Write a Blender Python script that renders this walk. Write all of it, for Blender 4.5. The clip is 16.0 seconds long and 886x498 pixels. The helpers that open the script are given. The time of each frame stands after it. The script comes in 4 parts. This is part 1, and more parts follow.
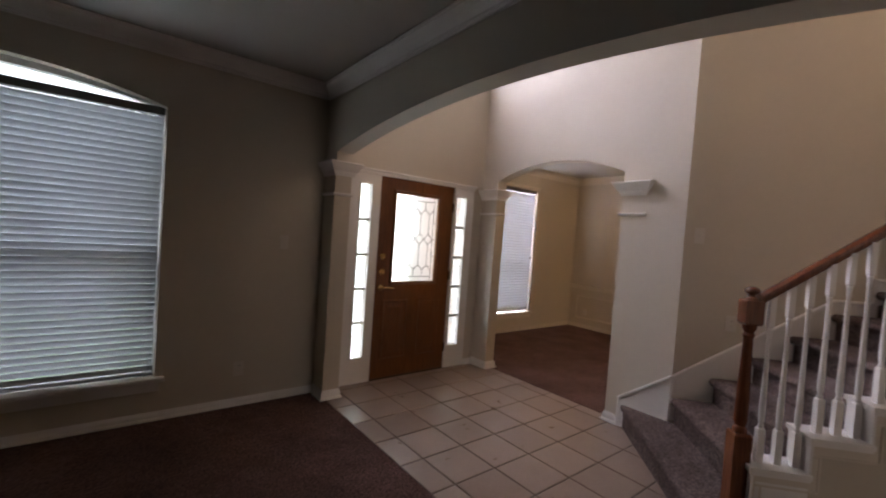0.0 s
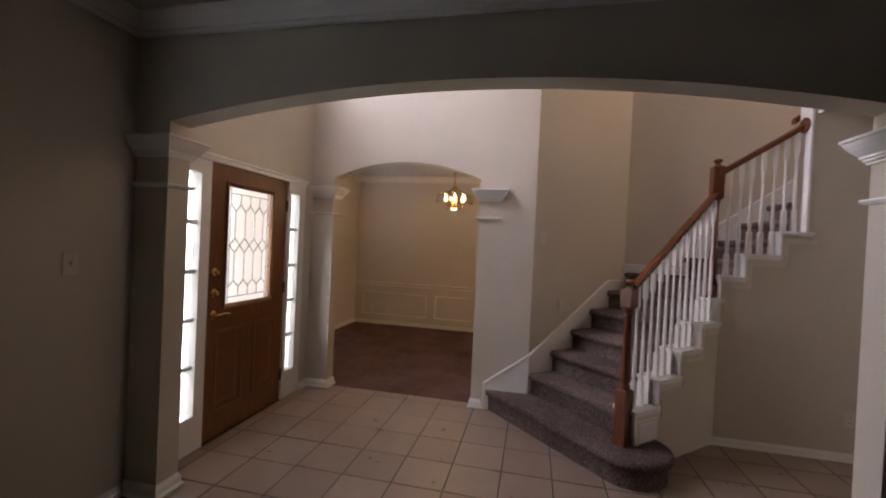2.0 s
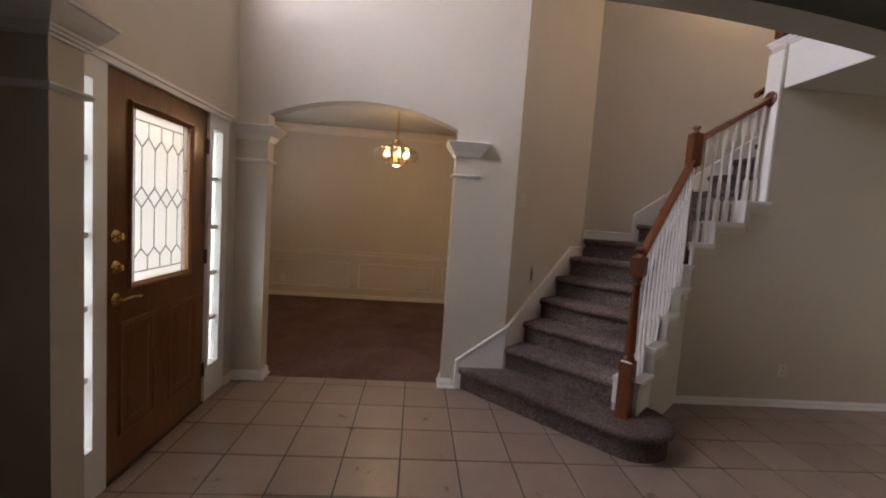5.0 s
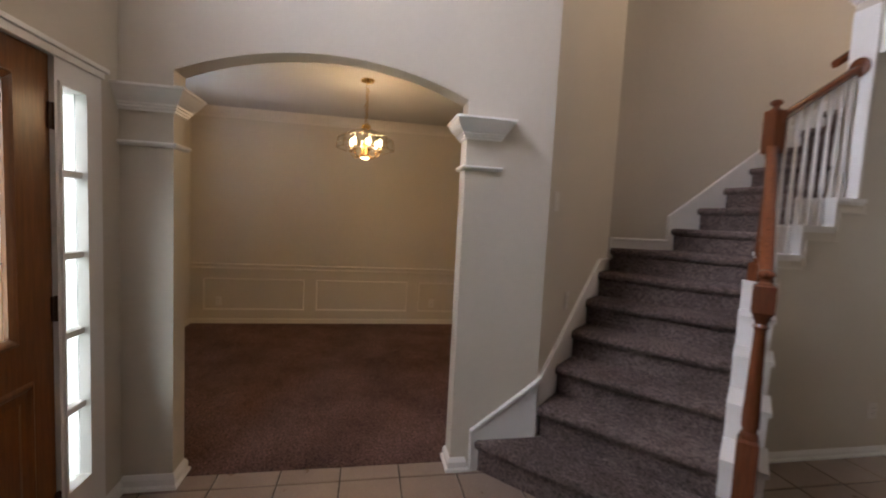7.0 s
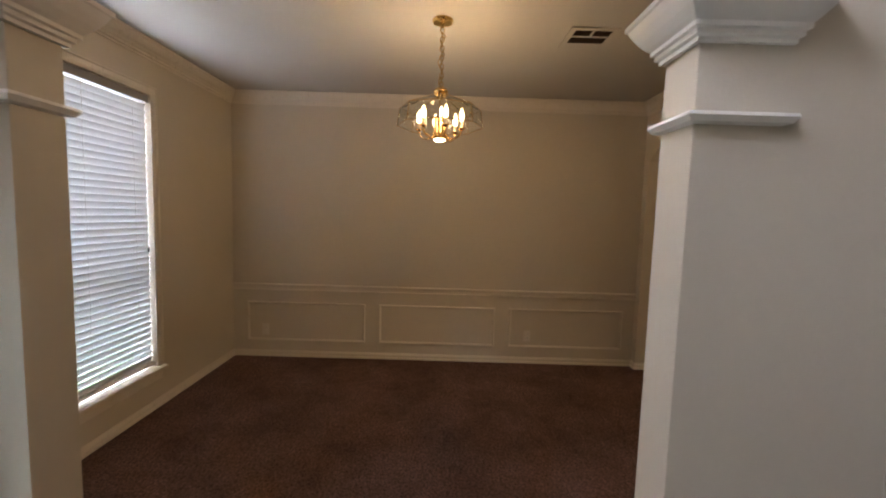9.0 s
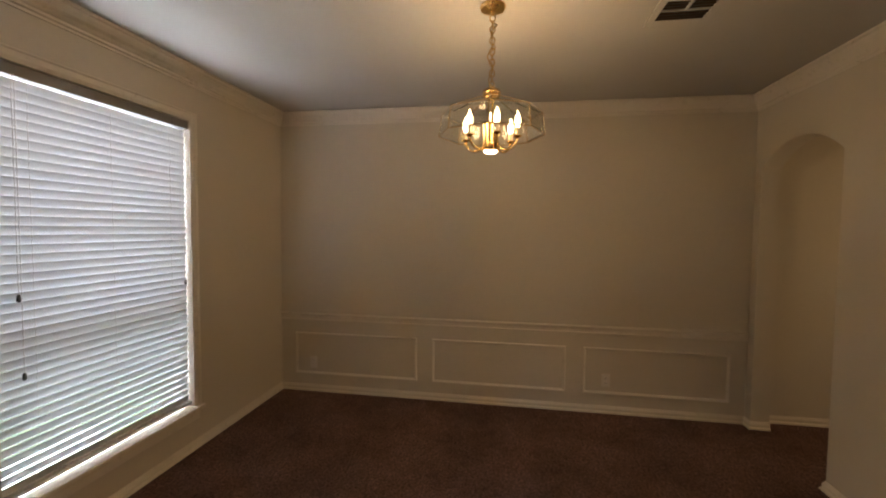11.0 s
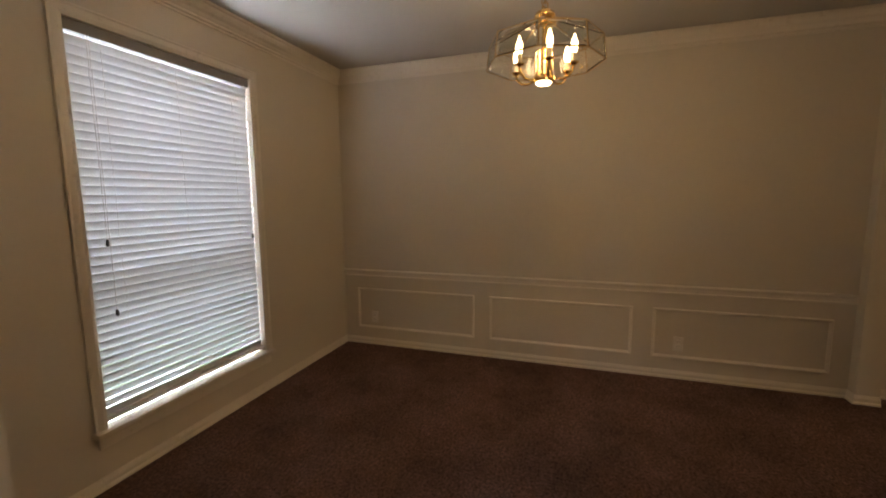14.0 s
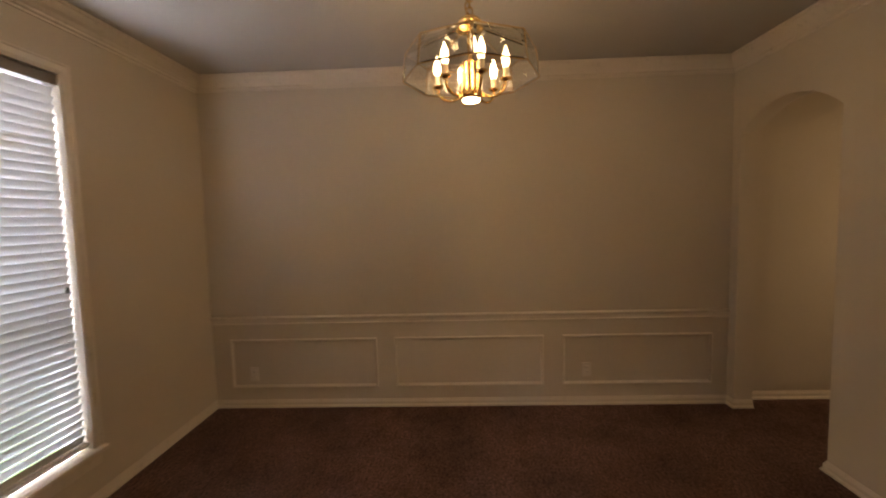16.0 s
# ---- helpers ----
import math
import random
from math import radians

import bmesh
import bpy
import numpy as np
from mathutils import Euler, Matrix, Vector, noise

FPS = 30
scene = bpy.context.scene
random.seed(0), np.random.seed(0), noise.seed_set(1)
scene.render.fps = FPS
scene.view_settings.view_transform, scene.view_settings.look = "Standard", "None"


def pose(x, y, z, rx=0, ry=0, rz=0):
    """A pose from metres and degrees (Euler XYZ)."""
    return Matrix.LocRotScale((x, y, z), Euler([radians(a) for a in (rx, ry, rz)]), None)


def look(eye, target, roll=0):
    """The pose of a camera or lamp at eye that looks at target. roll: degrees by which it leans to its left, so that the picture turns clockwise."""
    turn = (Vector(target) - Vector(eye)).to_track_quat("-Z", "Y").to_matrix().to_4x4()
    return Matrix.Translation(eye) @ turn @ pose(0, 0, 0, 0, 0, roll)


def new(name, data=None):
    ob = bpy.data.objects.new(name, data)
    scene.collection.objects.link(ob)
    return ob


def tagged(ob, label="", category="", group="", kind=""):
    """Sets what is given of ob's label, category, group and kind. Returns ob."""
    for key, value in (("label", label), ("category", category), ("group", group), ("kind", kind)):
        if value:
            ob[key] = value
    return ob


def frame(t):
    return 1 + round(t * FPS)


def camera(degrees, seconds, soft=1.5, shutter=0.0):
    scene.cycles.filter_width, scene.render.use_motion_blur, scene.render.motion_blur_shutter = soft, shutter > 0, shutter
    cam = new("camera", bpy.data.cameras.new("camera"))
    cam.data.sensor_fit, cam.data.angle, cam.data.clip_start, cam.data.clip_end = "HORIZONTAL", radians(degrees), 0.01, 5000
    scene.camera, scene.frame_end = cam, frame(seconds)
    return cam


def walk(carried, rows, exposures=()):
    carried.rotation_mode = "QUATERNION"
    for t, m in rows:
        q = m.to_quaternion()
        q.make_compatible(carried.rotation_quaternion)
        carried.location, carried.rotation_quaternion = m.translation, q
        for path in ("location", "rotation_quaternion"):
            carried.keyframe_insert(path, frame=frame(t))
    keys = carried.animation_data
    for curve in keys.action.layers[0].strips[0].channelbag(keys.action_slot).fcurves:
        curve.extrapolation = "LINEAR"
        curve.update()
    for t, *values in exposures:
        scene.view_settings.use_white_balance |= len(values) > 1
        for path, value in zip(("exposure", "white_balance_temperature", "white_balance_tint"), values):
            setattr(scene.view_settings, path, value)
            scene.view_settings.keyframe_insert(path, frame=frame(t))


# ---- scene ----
cam = camera(93.9, 16.0, 2.0, 0.35)
PATH = [
    (0, (0.458, 0.386, 1.478), (1.703, 1.95, 1.417), 4.1),
    (0.5, (0.204, 0.73, 1.503), (1.77, 1.974, 1.473), 4.7),
    (1, (0.024, 1.052, 1.518), (1.775, 2.019, 1.485), 3.3),
    (1.5, (-0.038, 1.406, 1.51), (1.839, 2.094, 1.47), 2.8),
    (2, (-0.027, 1.712, 1.514), (1.926, 2.139, 1.492), 2.7),
    (2.5, (0.086, 1.995, 1.512), (2.075, 2.161, 1.387), 3.2),
    (3, (0.274, 2.223, 1.493), (2.269, 2.215, 1.357), 4.3),
    (5.3, (0.525, 2.567, 1.443), (2.511, 2.392, 1.289), 3.7),
    (5.5, (0.625, 2.602, 1.467), (2.608, 2.367, 1.35), 3.3),
    (6, (0.859, 2.612, 1.503), (2.824, 2.241, 1.48), 1.1),
    (6.5, (1.181, 2.706, 1.491), (3.124, 2.237, 1.41), 2.3),
    (7, (1.547, 2.751, 1.485), (3.508, 2.389, 1.336), 2.9),
    (7.5, (1.924, 2.699, 1.486), (3.911, 2.584, 1.286), 3.3),
    (8, (2.313, 2.767, 1.496), (4.304, 2.705, 1.323), 2.9),
    (10.5, (3.36, 2.741, 1.615), (5.348, 2.923, 1.472), -0.2),
    (11, (3.41, 2.692, 1.612), (5.381, 3.012, 1.515), 0.6),
    (11.5, (3.44, 2.620, 1.622), (5.388, 3.056, 1.506), 0.3),
    (12, (3.463, 2.583, 1.605), (5.39, 3.097, 1.459), -0.2),
    (12.5, (3.471, 2.587, 1.58), (5.391, 3.13, 1.446), -1.0),
    (13, (3.475, 2.586, 1.551), (5.389, 3.149, 1.414), -1.5),
    (13.5, (3.478, 2.591, 1.52), (5.379, 3.176, 1.316), -1.1),
    (14, (3.505, 2.614, 1.488), (5.387, 3.245, 1.242), -0.5),
    (14.5, (3.509, 2.634, 1.473), (5.386, 3.289, 1.255), -0.9),
    (15, (3.549, 2.664, 1.491), (5.445, 3.275, 1.309), -0.7),
    (15.5, (3.653, 2.771, 1.519), (5.614, 3.15, 1.415), -0.0),
    (16, (3.867, 2.862, 1.552), (5.86, 2.934, 1.4), -1.5),
]
LOOKS = [(0.0, -0.1, 6350, 17.0), (3.2, -0.02, 6450, 18.0), (5.3, -0.12, 6330, 12.0), (8.2, 0.1, 6100, 9.0), (10.3, -0.08, 6420, 6.0), (15.3, -0.08, 6450, 7.0), (16.0, -0.08, 6750, 12.0)]
walk(cam, [(t, look(eye, target, roll)) for t, eye, target, roll in PATH], LOOKS)
LIVING_W, DOOR_W, HIGH_W, DINING_W, BULB_W, UP_W = 330, 46, 165, 2700, 3.7, 7
SCONCE = (4.71, -0.50, 3.90)
PLATES = (("outlet", (3.72, -0.70, 0.32), (-1, 0), "outlet"), ("light_switch", (3.905, 1.634, 1.62), (-0.733, -0.68), "switch"), ("outlet", (4.08, 1.432, 0.98), (-0.733, -0.68), "outlet"), ("light_switch", (1.58, 3.95, 1.332), (0, -1), "switch"), ("light_switch", (5.83, 0.72, 1.35), (0, 1), "switch"), ("light_switch", (5.84, 0.72, 1.18), (0, 1), "switch"), ("outlet", (1.28, 3.95, 0.30), (0, -1), "outlet"))
LAND_W, HALL_W, BOUNCE_W = 40, 7, 70

# ---- light ----
world = bpy.data.worlds.new("world")
scene.world = world
world.use_nodes = True
wn = world.node_tree.nodes
sky = wn.new("ShaderNodeTexSky")
sky.sky_type, sky.sun_disc = "NISHITA", False
sky.sun_elevation, sky.sun_rotation = radians(52), radians(160)
wn["Background"].inputs[1].default_value = 0.15
world.node_tree.links.new(sky.outputs[0], wn["Background"].inputs[0])


def lamp(name, kind, m, power, colour, **more):
    data = bpy.data.lights.new(name, kind)
    data.energy, data.color = power, colour
    if kind == "AREA":
        data.shape, data.size, data.size_y = "RECTANGLE", more["w"], more["h"]
    if kind == "POINT":
        data.shadow_soft_size = more["r"]
    if kind == "SUN":
        data.angle = radians(more["angle"])
    ob = new(name, data)
    ob.matrix_world = m
    return ob


lamp("sun", "SUN", look((6, -12, 20), (2, 4, 0)), 2.2, (1.0, 0.95, 0.87), angle=0.6)
# daylight in the openings; passage, landing and hall lamps are added fill
# warm fill inside the closed passage; no window or lamp stands there
lamp("fill_passage", "AREA", look((6.7, -1.55, 1.5), (7.0, 0.6, 1.3)), 13, (1.0, 0.66, 0.34), w=1.0, h=1.2)
lamp("daylight_living", "AREA", look((-0.17, 5.0, 3.05), (-0.17, 4.0, 1.1)), LIVING_W, (0.80, 0.92, 1.0), w=1.9, h=0.9)
lamp("daylight_entrance", "AREA", look((2.68, 4.6, 1.15), (2.75, 0, 0.95)), 26, (0.88, 1.0, 0.94), w=1.15, h=1.75)
lamp("daylight_door", "AREA", look((2.9, 5.5, 2.62), (2.9, 3.2, 0.6)), DOOR_W, (0.97, 0.95, 1.0), w=2.6, h=0.6)
# unseen warm fill for stair wall and treads, in an added landing window
lamp("fill_landing", "AREA", look((4.0, -3.72, 4.4), (3.9, 0, 3.4)), LAND_W, (1.0, 0.72, 0.50), w=1.3, h=0.9)
# fill from an added back window, brightens hall and stair side
lamp("fill_hall", "AREA", look((2.9, -3.72, 1.5), (3.0, 0, 1.2)), HALL_W, (1.0, 0.86, 0.70), w=1.0, h=1.2)
lamp("daylight_high", "AREA", look((2.7, 4.4, 4.25), (3.6, 0.9, 1.2)), HIGH_W, (0.87, 0.86, 1.0), w=1.5, h=1.5)
lamp("daylight_dining", "AREA", look((5.42, 5.95, 3.05), (5.42, 4.95, 1.1)), DINING_W, (0.84, 0.86, 1.0), w=1.6, h=0.9)
lamp("daylight_dining_ground", "AREA", look((5.42, 5.75, -0.1), (5.42, 5.2, 1.35)), BOUNCE_W, (0.86, 0.88, 1.0), w=1.5, h=0.6)

# ---- materials ----
def material(name):
    m = bpy.data.materials.new(name)
    m.use_nodes = True
    return m, m.node_tree.nodes, m.node_tree.links, m.node_tree.nodes["Principled BSDF"]


def noise_tex(n, l, scale, detail=4.0, rough=0.55, stretch=None, place=False):
    co = n.new("ShaderNodeTexCoord")
    if place:
        geo = n.new("ShaderNodeNewGeometry")
        t = n.new("ShaderNodeTexNoise")
        t.inputs["Scale"].default_value, t.inputs["Detail"].default_value, t.inputs["Roughness"].default_value = scale, detail, rough
        l.new(geo.outputs["Position"], t.inputs["Vector"])
        return t
    t = n.new("ShaderNodeTexNoise")
    t.inputs["Scale"].default_value, t.inputs["Detail"].default_value, t.inputs["Roughness"].default_value = scale, detail, rough
    if stretch:
        mp = n.new("ShaderNodeMapping")
        mp.inputs["Scale"].default_value = stretch
        l.new(co.outputs["Object"], mp.inputs["Vector"])
        l.new(mp.outputs[0], t.inputs["Vector"])
    else:
        l.new(co.outputs["Object"], t.inputs["Vector"])
    return t


def ramp(n, l, source, a, b, lo=0.3, hi=0.7):
    r = n.new("ShaderNodeValToRGB")
    r.color_ramp.elements[0].position, r.color_ramp.elements[1].position = lo, hi
    r.color_ramp.elements[0].color, r.color_ramp.elements[1].color = (*a, 1), (*b, 1)
    l.new(source, r.inputs[0])
    return r


def mixed(n, l, a, b, factor, mode="MIX"):
    m = n.new("ShaderNodeMix")
    m.data_type, m.blend_type = "RGBA", mode
    for socket, v in ((m.inputs[6], a), (m.inputs[7], b)):
        if isinstance(v, tuple):
            socket.default_value = (*v, 1)
        else:
            l.new(v, socket)
    if isinstance(factor, float):
        m.inputs[0].default_value = factor
    else:
        l.new(factor, m.inputs[0])
    return m.outputs[2]


def bumped(n, l, b, source, strength, distance):
    k = n.new("ShaderNodeBump")
    k.inputs["Strength"].default_value, k.inputs["Distance"].default_value = strength, distance
    l.new(source, k.inputs["Height"])
    l.new(k.outputs[0], b.inputs["Normal"])


def paint(name, colour, rough=0.6, vary=0.05, bump=0.15, grain=160.0):
    m, n, l, b = material(name)
    wide = noise_tex(n, l, 1.3, 3)
    lo, hi = tuple(c * (1 - vary) for c in colour), tuple(min(1, c * (1 + vary)) for c in colour)
    fine = noise_tex(n, l, 28.0, 3)
    one = ramp(n, l, wide.outputs["Fac"], lo, hi)
    two = ramp(n, l, fine.outputs["Fac"], (0.97, 0.97, 0.97), (1.0, 1.0, 1.0))
    l.new(mixed(n, l, one.outputs[0], two.outputs[0], 1.0, "MULTIPLY"), b.inputs["Base Color"])
    rr = ramp(n, l, fine.outputs["Fac"], (rough - 0.06,) * 3, (rough + 0.06,) * 3)
    l.new(rr.outputs[0], b.inputs["Roughness"])
    bumped(n, l, b, noise_tex(n, l, grain, 2).outputs["Fac"], bump, 0.002)
    return m


def carpet_material(name, dark, light):
    m, n, l, b = material(name)
    tuft = noise_tex(n, l, 60.0, 6, 0.85)
    worn = noise_tex(n, l, 2.2, 5, 0.6)
    mid = noise_tex(n, l, 14.0, 4, 0.6)
    base = ramp(n, l, tuft.outputs["Fac"], dark, light, 0.38, 0.63)
    shade = ramp(n, l, worn.outputs["Fac"], (0.74, 0.72, 0.70), (1.18, 1.15, 1.12), 0.36, 0.64)
    shade2 = ramp(n, l, mid.outputs["Fac"], (0.82, 0.82, 0.82), (1.12, 1.12, 1.12), 0.3, 0.7)
    c = mixed(n, l, base.outputs[0], shade.outputs[0], 1.0, "MULTIPLY")
    l.new(mixed(n, l, c, shade2.outputs[0], 1.0, "MULTIPLY"), b.inputs["Base Color"])
    b.inputs["Roughness"].default_value = 0.95
    b.inputs["Specular IOR Level"].default_value = 0.05
    bumped(n, l, b, tuft.outputs["Fac"], 0.9, 0.012)
    return m


def wood_material(name, dark, light, rough=0.35, along=(14.0, 14.0, 1.2)):
    m, n, l, b = material(name)
    grain = noise_tex(n, l, 5.0, 6, 0.65, along)
    broad = noise_tex(n, l, 1.6, 3, 0.5)
    base = ramp(n, l, grain.outputs["Fac"], dark, light, 0.28, 0.72)
    shade = ramp(n, l, broad.outputs["Fac"], (0.82, 0.8, 0.78), (1.1, 1.08, 1.05))
    l.new(mixed(n, l, base.outputs[0], shade.outputs[0], 1.0, "MULTIPLY"), b.inputs["Base Color"])
    b.inputs["Roughness"].default_value = rough
    bumped(n, l, b, grain.outputs["Fac"], 0.2, 0.002)
    return m


def metal_material(name, colour, rough):
    m, n, l, b = material(name)
    t = noise_tex(n, l, 60.0, 3)
    l.new(ramp(n, l, t.outputs["Fac"], tuple(c * 0.85 for c in colour), colour).outputs[0], b.inputs["Base Color"])
    b.inputs["Metallic"].default_value, b.inputs["Roughness"].default_value = 1.0, rough
    return m


def glass_material(name, rough=0.0, bump=0.0, tint=(0.97, 0.98, 0.97)):
    m, n, l, b = material(name)
    b.inputs["Base Color"].default_value = (*tint, 1)
    b.inputs["Transmission Weight"].default_value, b.inputs["Roughness"].default_value, b.inputs["IOR"].default_value = 1.0, rough, 1.45
    if bump:
        bumped(n, l, b, noise_tex(n, l, 55.0, 3).outputs["Fac"], bump, 0.004)
    return m


def tile_material():
    m, n, l, b = material("ceramic_tile")
    info = n.new("ShaderNodeObjectInfo")
    pick = ramp(n, l, info.outputs["Random"], (0.25, 0.182, 0.140), (0.30, 0.225, 0.175), 0.0, 1.0)
    cloud = noise_tex(n, l, 5.0, 5, 0.6, None, True)
    speck = noise_tex(n, l, 70.0, 3, 0.6, None, True)
    a = ramp(n, l, cloud.outputs["Fac"], (0.9, 0.88, 0.86), (1.06, 1.05, 1.04))
    c = mixed(n, l, pick.outputs[0], a.outputs[0], 1.0, "MULTIPLY")
    d = ramp(n, l, speck.outputs["Fac"], (0.9, 0.89, 0.88), (1.03, 1.03, 1.03))
    l.new(mixed(n, l, c, d.outputs[0], 1.0, "MULTIPLY"), b.inputs["Base Color"])
    l.new(ramp(n, l, cloud.outputs["Fac"], (0.27,) * 3, (0.32,) * 3).outputs[0], b.inputs["Roughness"])
    bumped(n, l, b, speck.outputs["Fac"], 0.06, 0.002)
    return m


def slat_material():
    m, n, l, b = material("blind_slat")
    out = n["Material Output"]
    b.inputs["Base Color"].default_value = (0.68, 0.70, 0.72, 1)
    b.inputs["Roughness"].default_value = 0.4
    bumped(n, l, b, noise_tex(n, l, 12.0, 4, 0.6, (1.0, 12.0, 12.0)).outputs["Fac"], 0.15, 0.002)
    tr = n.new("ShaderNodeBsdfTranslucent")
    tr.inputs[0].default_value = (0.80, 0.82, 0.84, 1)
    mx = n.new("ShaderNodeMixShader")
    mx.inputs[0].default_value = 0.006
    l.new(b.outputs[0], mx.inputs[1])
    l.new(tr.outputs[0], mx.inputs[2])
    l.new(mx.outputs[0], out.inputs[0])
    return m


def glow_material(name, colour, strength):
    m, n, l, b = material(name)
    b.inputs["Base Color"].default_value = (0.9, 0.85, 0.75, 1)
    b.inputs["Emission Color"].default_value = (*colour, 1)
    b.inputs["Emission Strength"].default_value = strength
    return m


def two_tone(name, dark, light, scale, rough=0.9, bump=0.5):
    m, n, l, b = material(name)
    t = noise_tex(n, l, scale, 6, 0.65)
    u = noise_tex(n, l, scale * 0.12, 3)
    c = ramp(n, l, t.outputs["Fac"], dark, light)
    d = ramp(n, l, u.outputs["Fac"], (0.75,) * 3, (1.15,) * 3)
    l.new(mixed(n, l, c.outputs[0], d.outputs[0], 1.0, "MULTIPLY"), b.inputs["Base Color"])
    b.inputs["Roughness"].default_value = rough
    bumped(n, l, b, t.outputs["Fac"], bump, 0.01)
    return m


WALL = paint("wall_paint", (0.56, 0.498, 0.405), 0.62, 0.03, 0.2, 120.0)
TRIM = paint("white_trim_paint", (0.78, 0.75, 0.71), 0.38, 0.02, 0.06, 60.0)
PANEL = paint("cream_trim_paint", (0.64, 0.575, 0.48), 0.32, 0.02, 0.06, 60.0)
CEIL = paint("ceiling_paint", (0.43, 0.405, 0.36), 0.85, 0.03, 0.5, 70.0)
CARPET = carpet_material("brown_carpet", (0.036, 0.0215, 0.0185), (0.235, 0.143, 0.124))
STAIR_CARPET = carpet_material("grey_brown_stair_carpet", (0.043, 0.032, 0.029), (0.265, 0.203, 0.186))
TILE = tile_material()
GROUT = two_tone("grout", (0.05, 0.036, 0.028), (0.09, 0.068, 0.054), 60.0)
DOOR_WOOD = wood_material("door_wood", (0.105, 0.034, 0.007), (0.215, 0.076, 0.018), 0.3)
RAIL_WOOD = wood_material("rail_wood", (0.085, 0.024, 0.010), (0.19, 0.06, 0.024), 0.26)
BRASS = metal_material("polished_brass", (0.83, 0.58, 0.25), 0.22)
AGED = metal_material("aged_brass", (0.42, 0.27, 0.11), 0.28)
CHAIN = metal_material("antique_brass", (0.44, 0.28, 0.11), 0.3)
BRONZE = metal_material("dark_hinge", (0.09, 0.06, 0.045), 0.45)
LEAD = metal_material("lead_came", (0.20, 0.20, 0.20), 0.5)
GLASS = glass_material("clear_glass")
PATTERN_GLASS = glass_material("textured_glass", 0.28, 0.35)
SLAT = slat_material()
BULB = glow_material("lit_bulb", (1.0, 0.66, 0.32), 22.0)
CANDLE = paint("candle_sleeve", (0.75, 0.66, 0.48), 0.5, 0.03)
PLATE = paint("plastic_plate", (0.62, 0.57, 0.50), 0.4, 0.01)
VENT_DARK = paint("vent_shadow", (0.05, 0.045, 0.04), 0.8)
BRICK = two_tone("porch_brick", (0.52, 0.42, 0.35), (0.68, 0.60, 0.53), 20.0)
MORTAR = two_tone("mortar", (0.5, 0.47, 0.43), (0.62, 0.59, 0.55), 30.0)
CONCRETE = two_tone("concrete", (0.36, 0.34, 0.32), (0.48, 0.46, 0.43), 16.0)
GRASS = two_tone("lawn", (0.045, 0.085, 0.02), (0.10, 0.16, 0.045), 9.0)
LEAF = two_tone("leaf", (0.035, 0.07, 0.02), (0.09, 0.15, 0.05), 4.0)
BARK = two_tone("bark", (0.07, 0.05, 0.035), (0.16, 0.12, 0.09), 12.0)
# grey puts the valance's backlit shade into its paint
VALANCE = paint("shaded_valance_paint", (0.20, 0.19, 0.18), 0.5, 0.03)
VINYL = paint("window_frame_paint", (0.62, 0.61, 0.58), 0.5, 0.02)

# ---- mesh helpers ----
def mesh_of(name, bm, material):
    bmesh.ops.recalc_face_normals(bm, faces=bm.faces)
    data = bpy.data.meshes.new(name)
    bm.to_mesh(data)
    bm.free()
    data.materials.append(material)
    return data


def smooth(ob, angle=35):
    ob.data.shade_smooth()
    ob.data.set_sharp_from_angle(angle=radians(angle))
    return ob


def part(name, bm, material, parent=None, label=""):
    ob = new(name, mesh_of(name, bm, material))
    ob.parent = parent
    if label:
        ob["label"] = label
    return ob


def thing(name, place, label, category, group=""):
    ob = new(name)
    ob.location = place
    return tagged(ob, label, category, group)


def setting(name, bm, material, label, category="", parent=None):
    ob = part(name, bm, material, parent)
    return tagged(ob, label, category or name.split("_")[0], kind="structure")


def box(bm, a, b, bevel=0.0):
    lo, hi = [min(p, q) for p, q in zip(a, b)], [max(p, q) for p, q in zip(a, b)]
    vs = [bm.verts.new((x, y, z)) for x in (lo[0], hi[0]) for y in (lo[1], hi[1]) for z in (lo[2], hi[2])]
    fs = [bm.faces.new([vs[i] for i in f]) for f in ((0, 1, 3, 2), (4, 6, 7, 5), (0, 4, 5, 1), (2, 3, 7, 6), (0, 2, 6, 4), (1, 5, 7, 3))]
    if bevel:
        es = list({e for f in fs for e in f.edges})
        bmesh.ops.bevel(bm, geom=es, offset=bevel, segments=2, profile=0.5, affect="EDGES")
    return bm


def boxes(*pairs, bevel=0.0):
    bm = bmesh.new()
    for a, b in pairs:
        box(bm, a, b, bevel)
    return bm


def loft(bm, rings, closed=True, caps=True):
    vr = [[bm.verts.new(p) for p in ring] for ring in rings]
    n = len(vr[0])
    for a, b in zip(vr, vr[1:]):
        for i in range(n if closed else n - 1):
            j = (i + 1) % n
            bm.faces.new((a[i], a[j], b[j], b[i]))
    if caps and closed:
        ends = [bm.faces.new(vr[0][::-1]), bm.faces.new(vr[-1])]
        for f in ends:
            f.normal_update()
        ends = [f for f in ends if len(f.verts) > 4]
        if ends:
            bmesh.ops.triangulate(bm, faces=ends, ngon_method="EAR_CLIP")
    return bm


def prism(bm, plan, z0, z1):
    return loft(bm, [[(x, y, z0) for x, y in plan], [(x, y, z1) for x, y in plan]])


def slab(bm, outline, axis, c0, c1):
    """An outline in (u, z) pushed from c0 to c1 along the axis."""
    at = (lambda u, z, c: (c, u, z)) if axis == "x" else (lambda u, z, c: (u, c, z))
    return loft(bm, [[at(u, z, c0) for u, z in outline], [at(u, z, c1) for u, z in outline]])


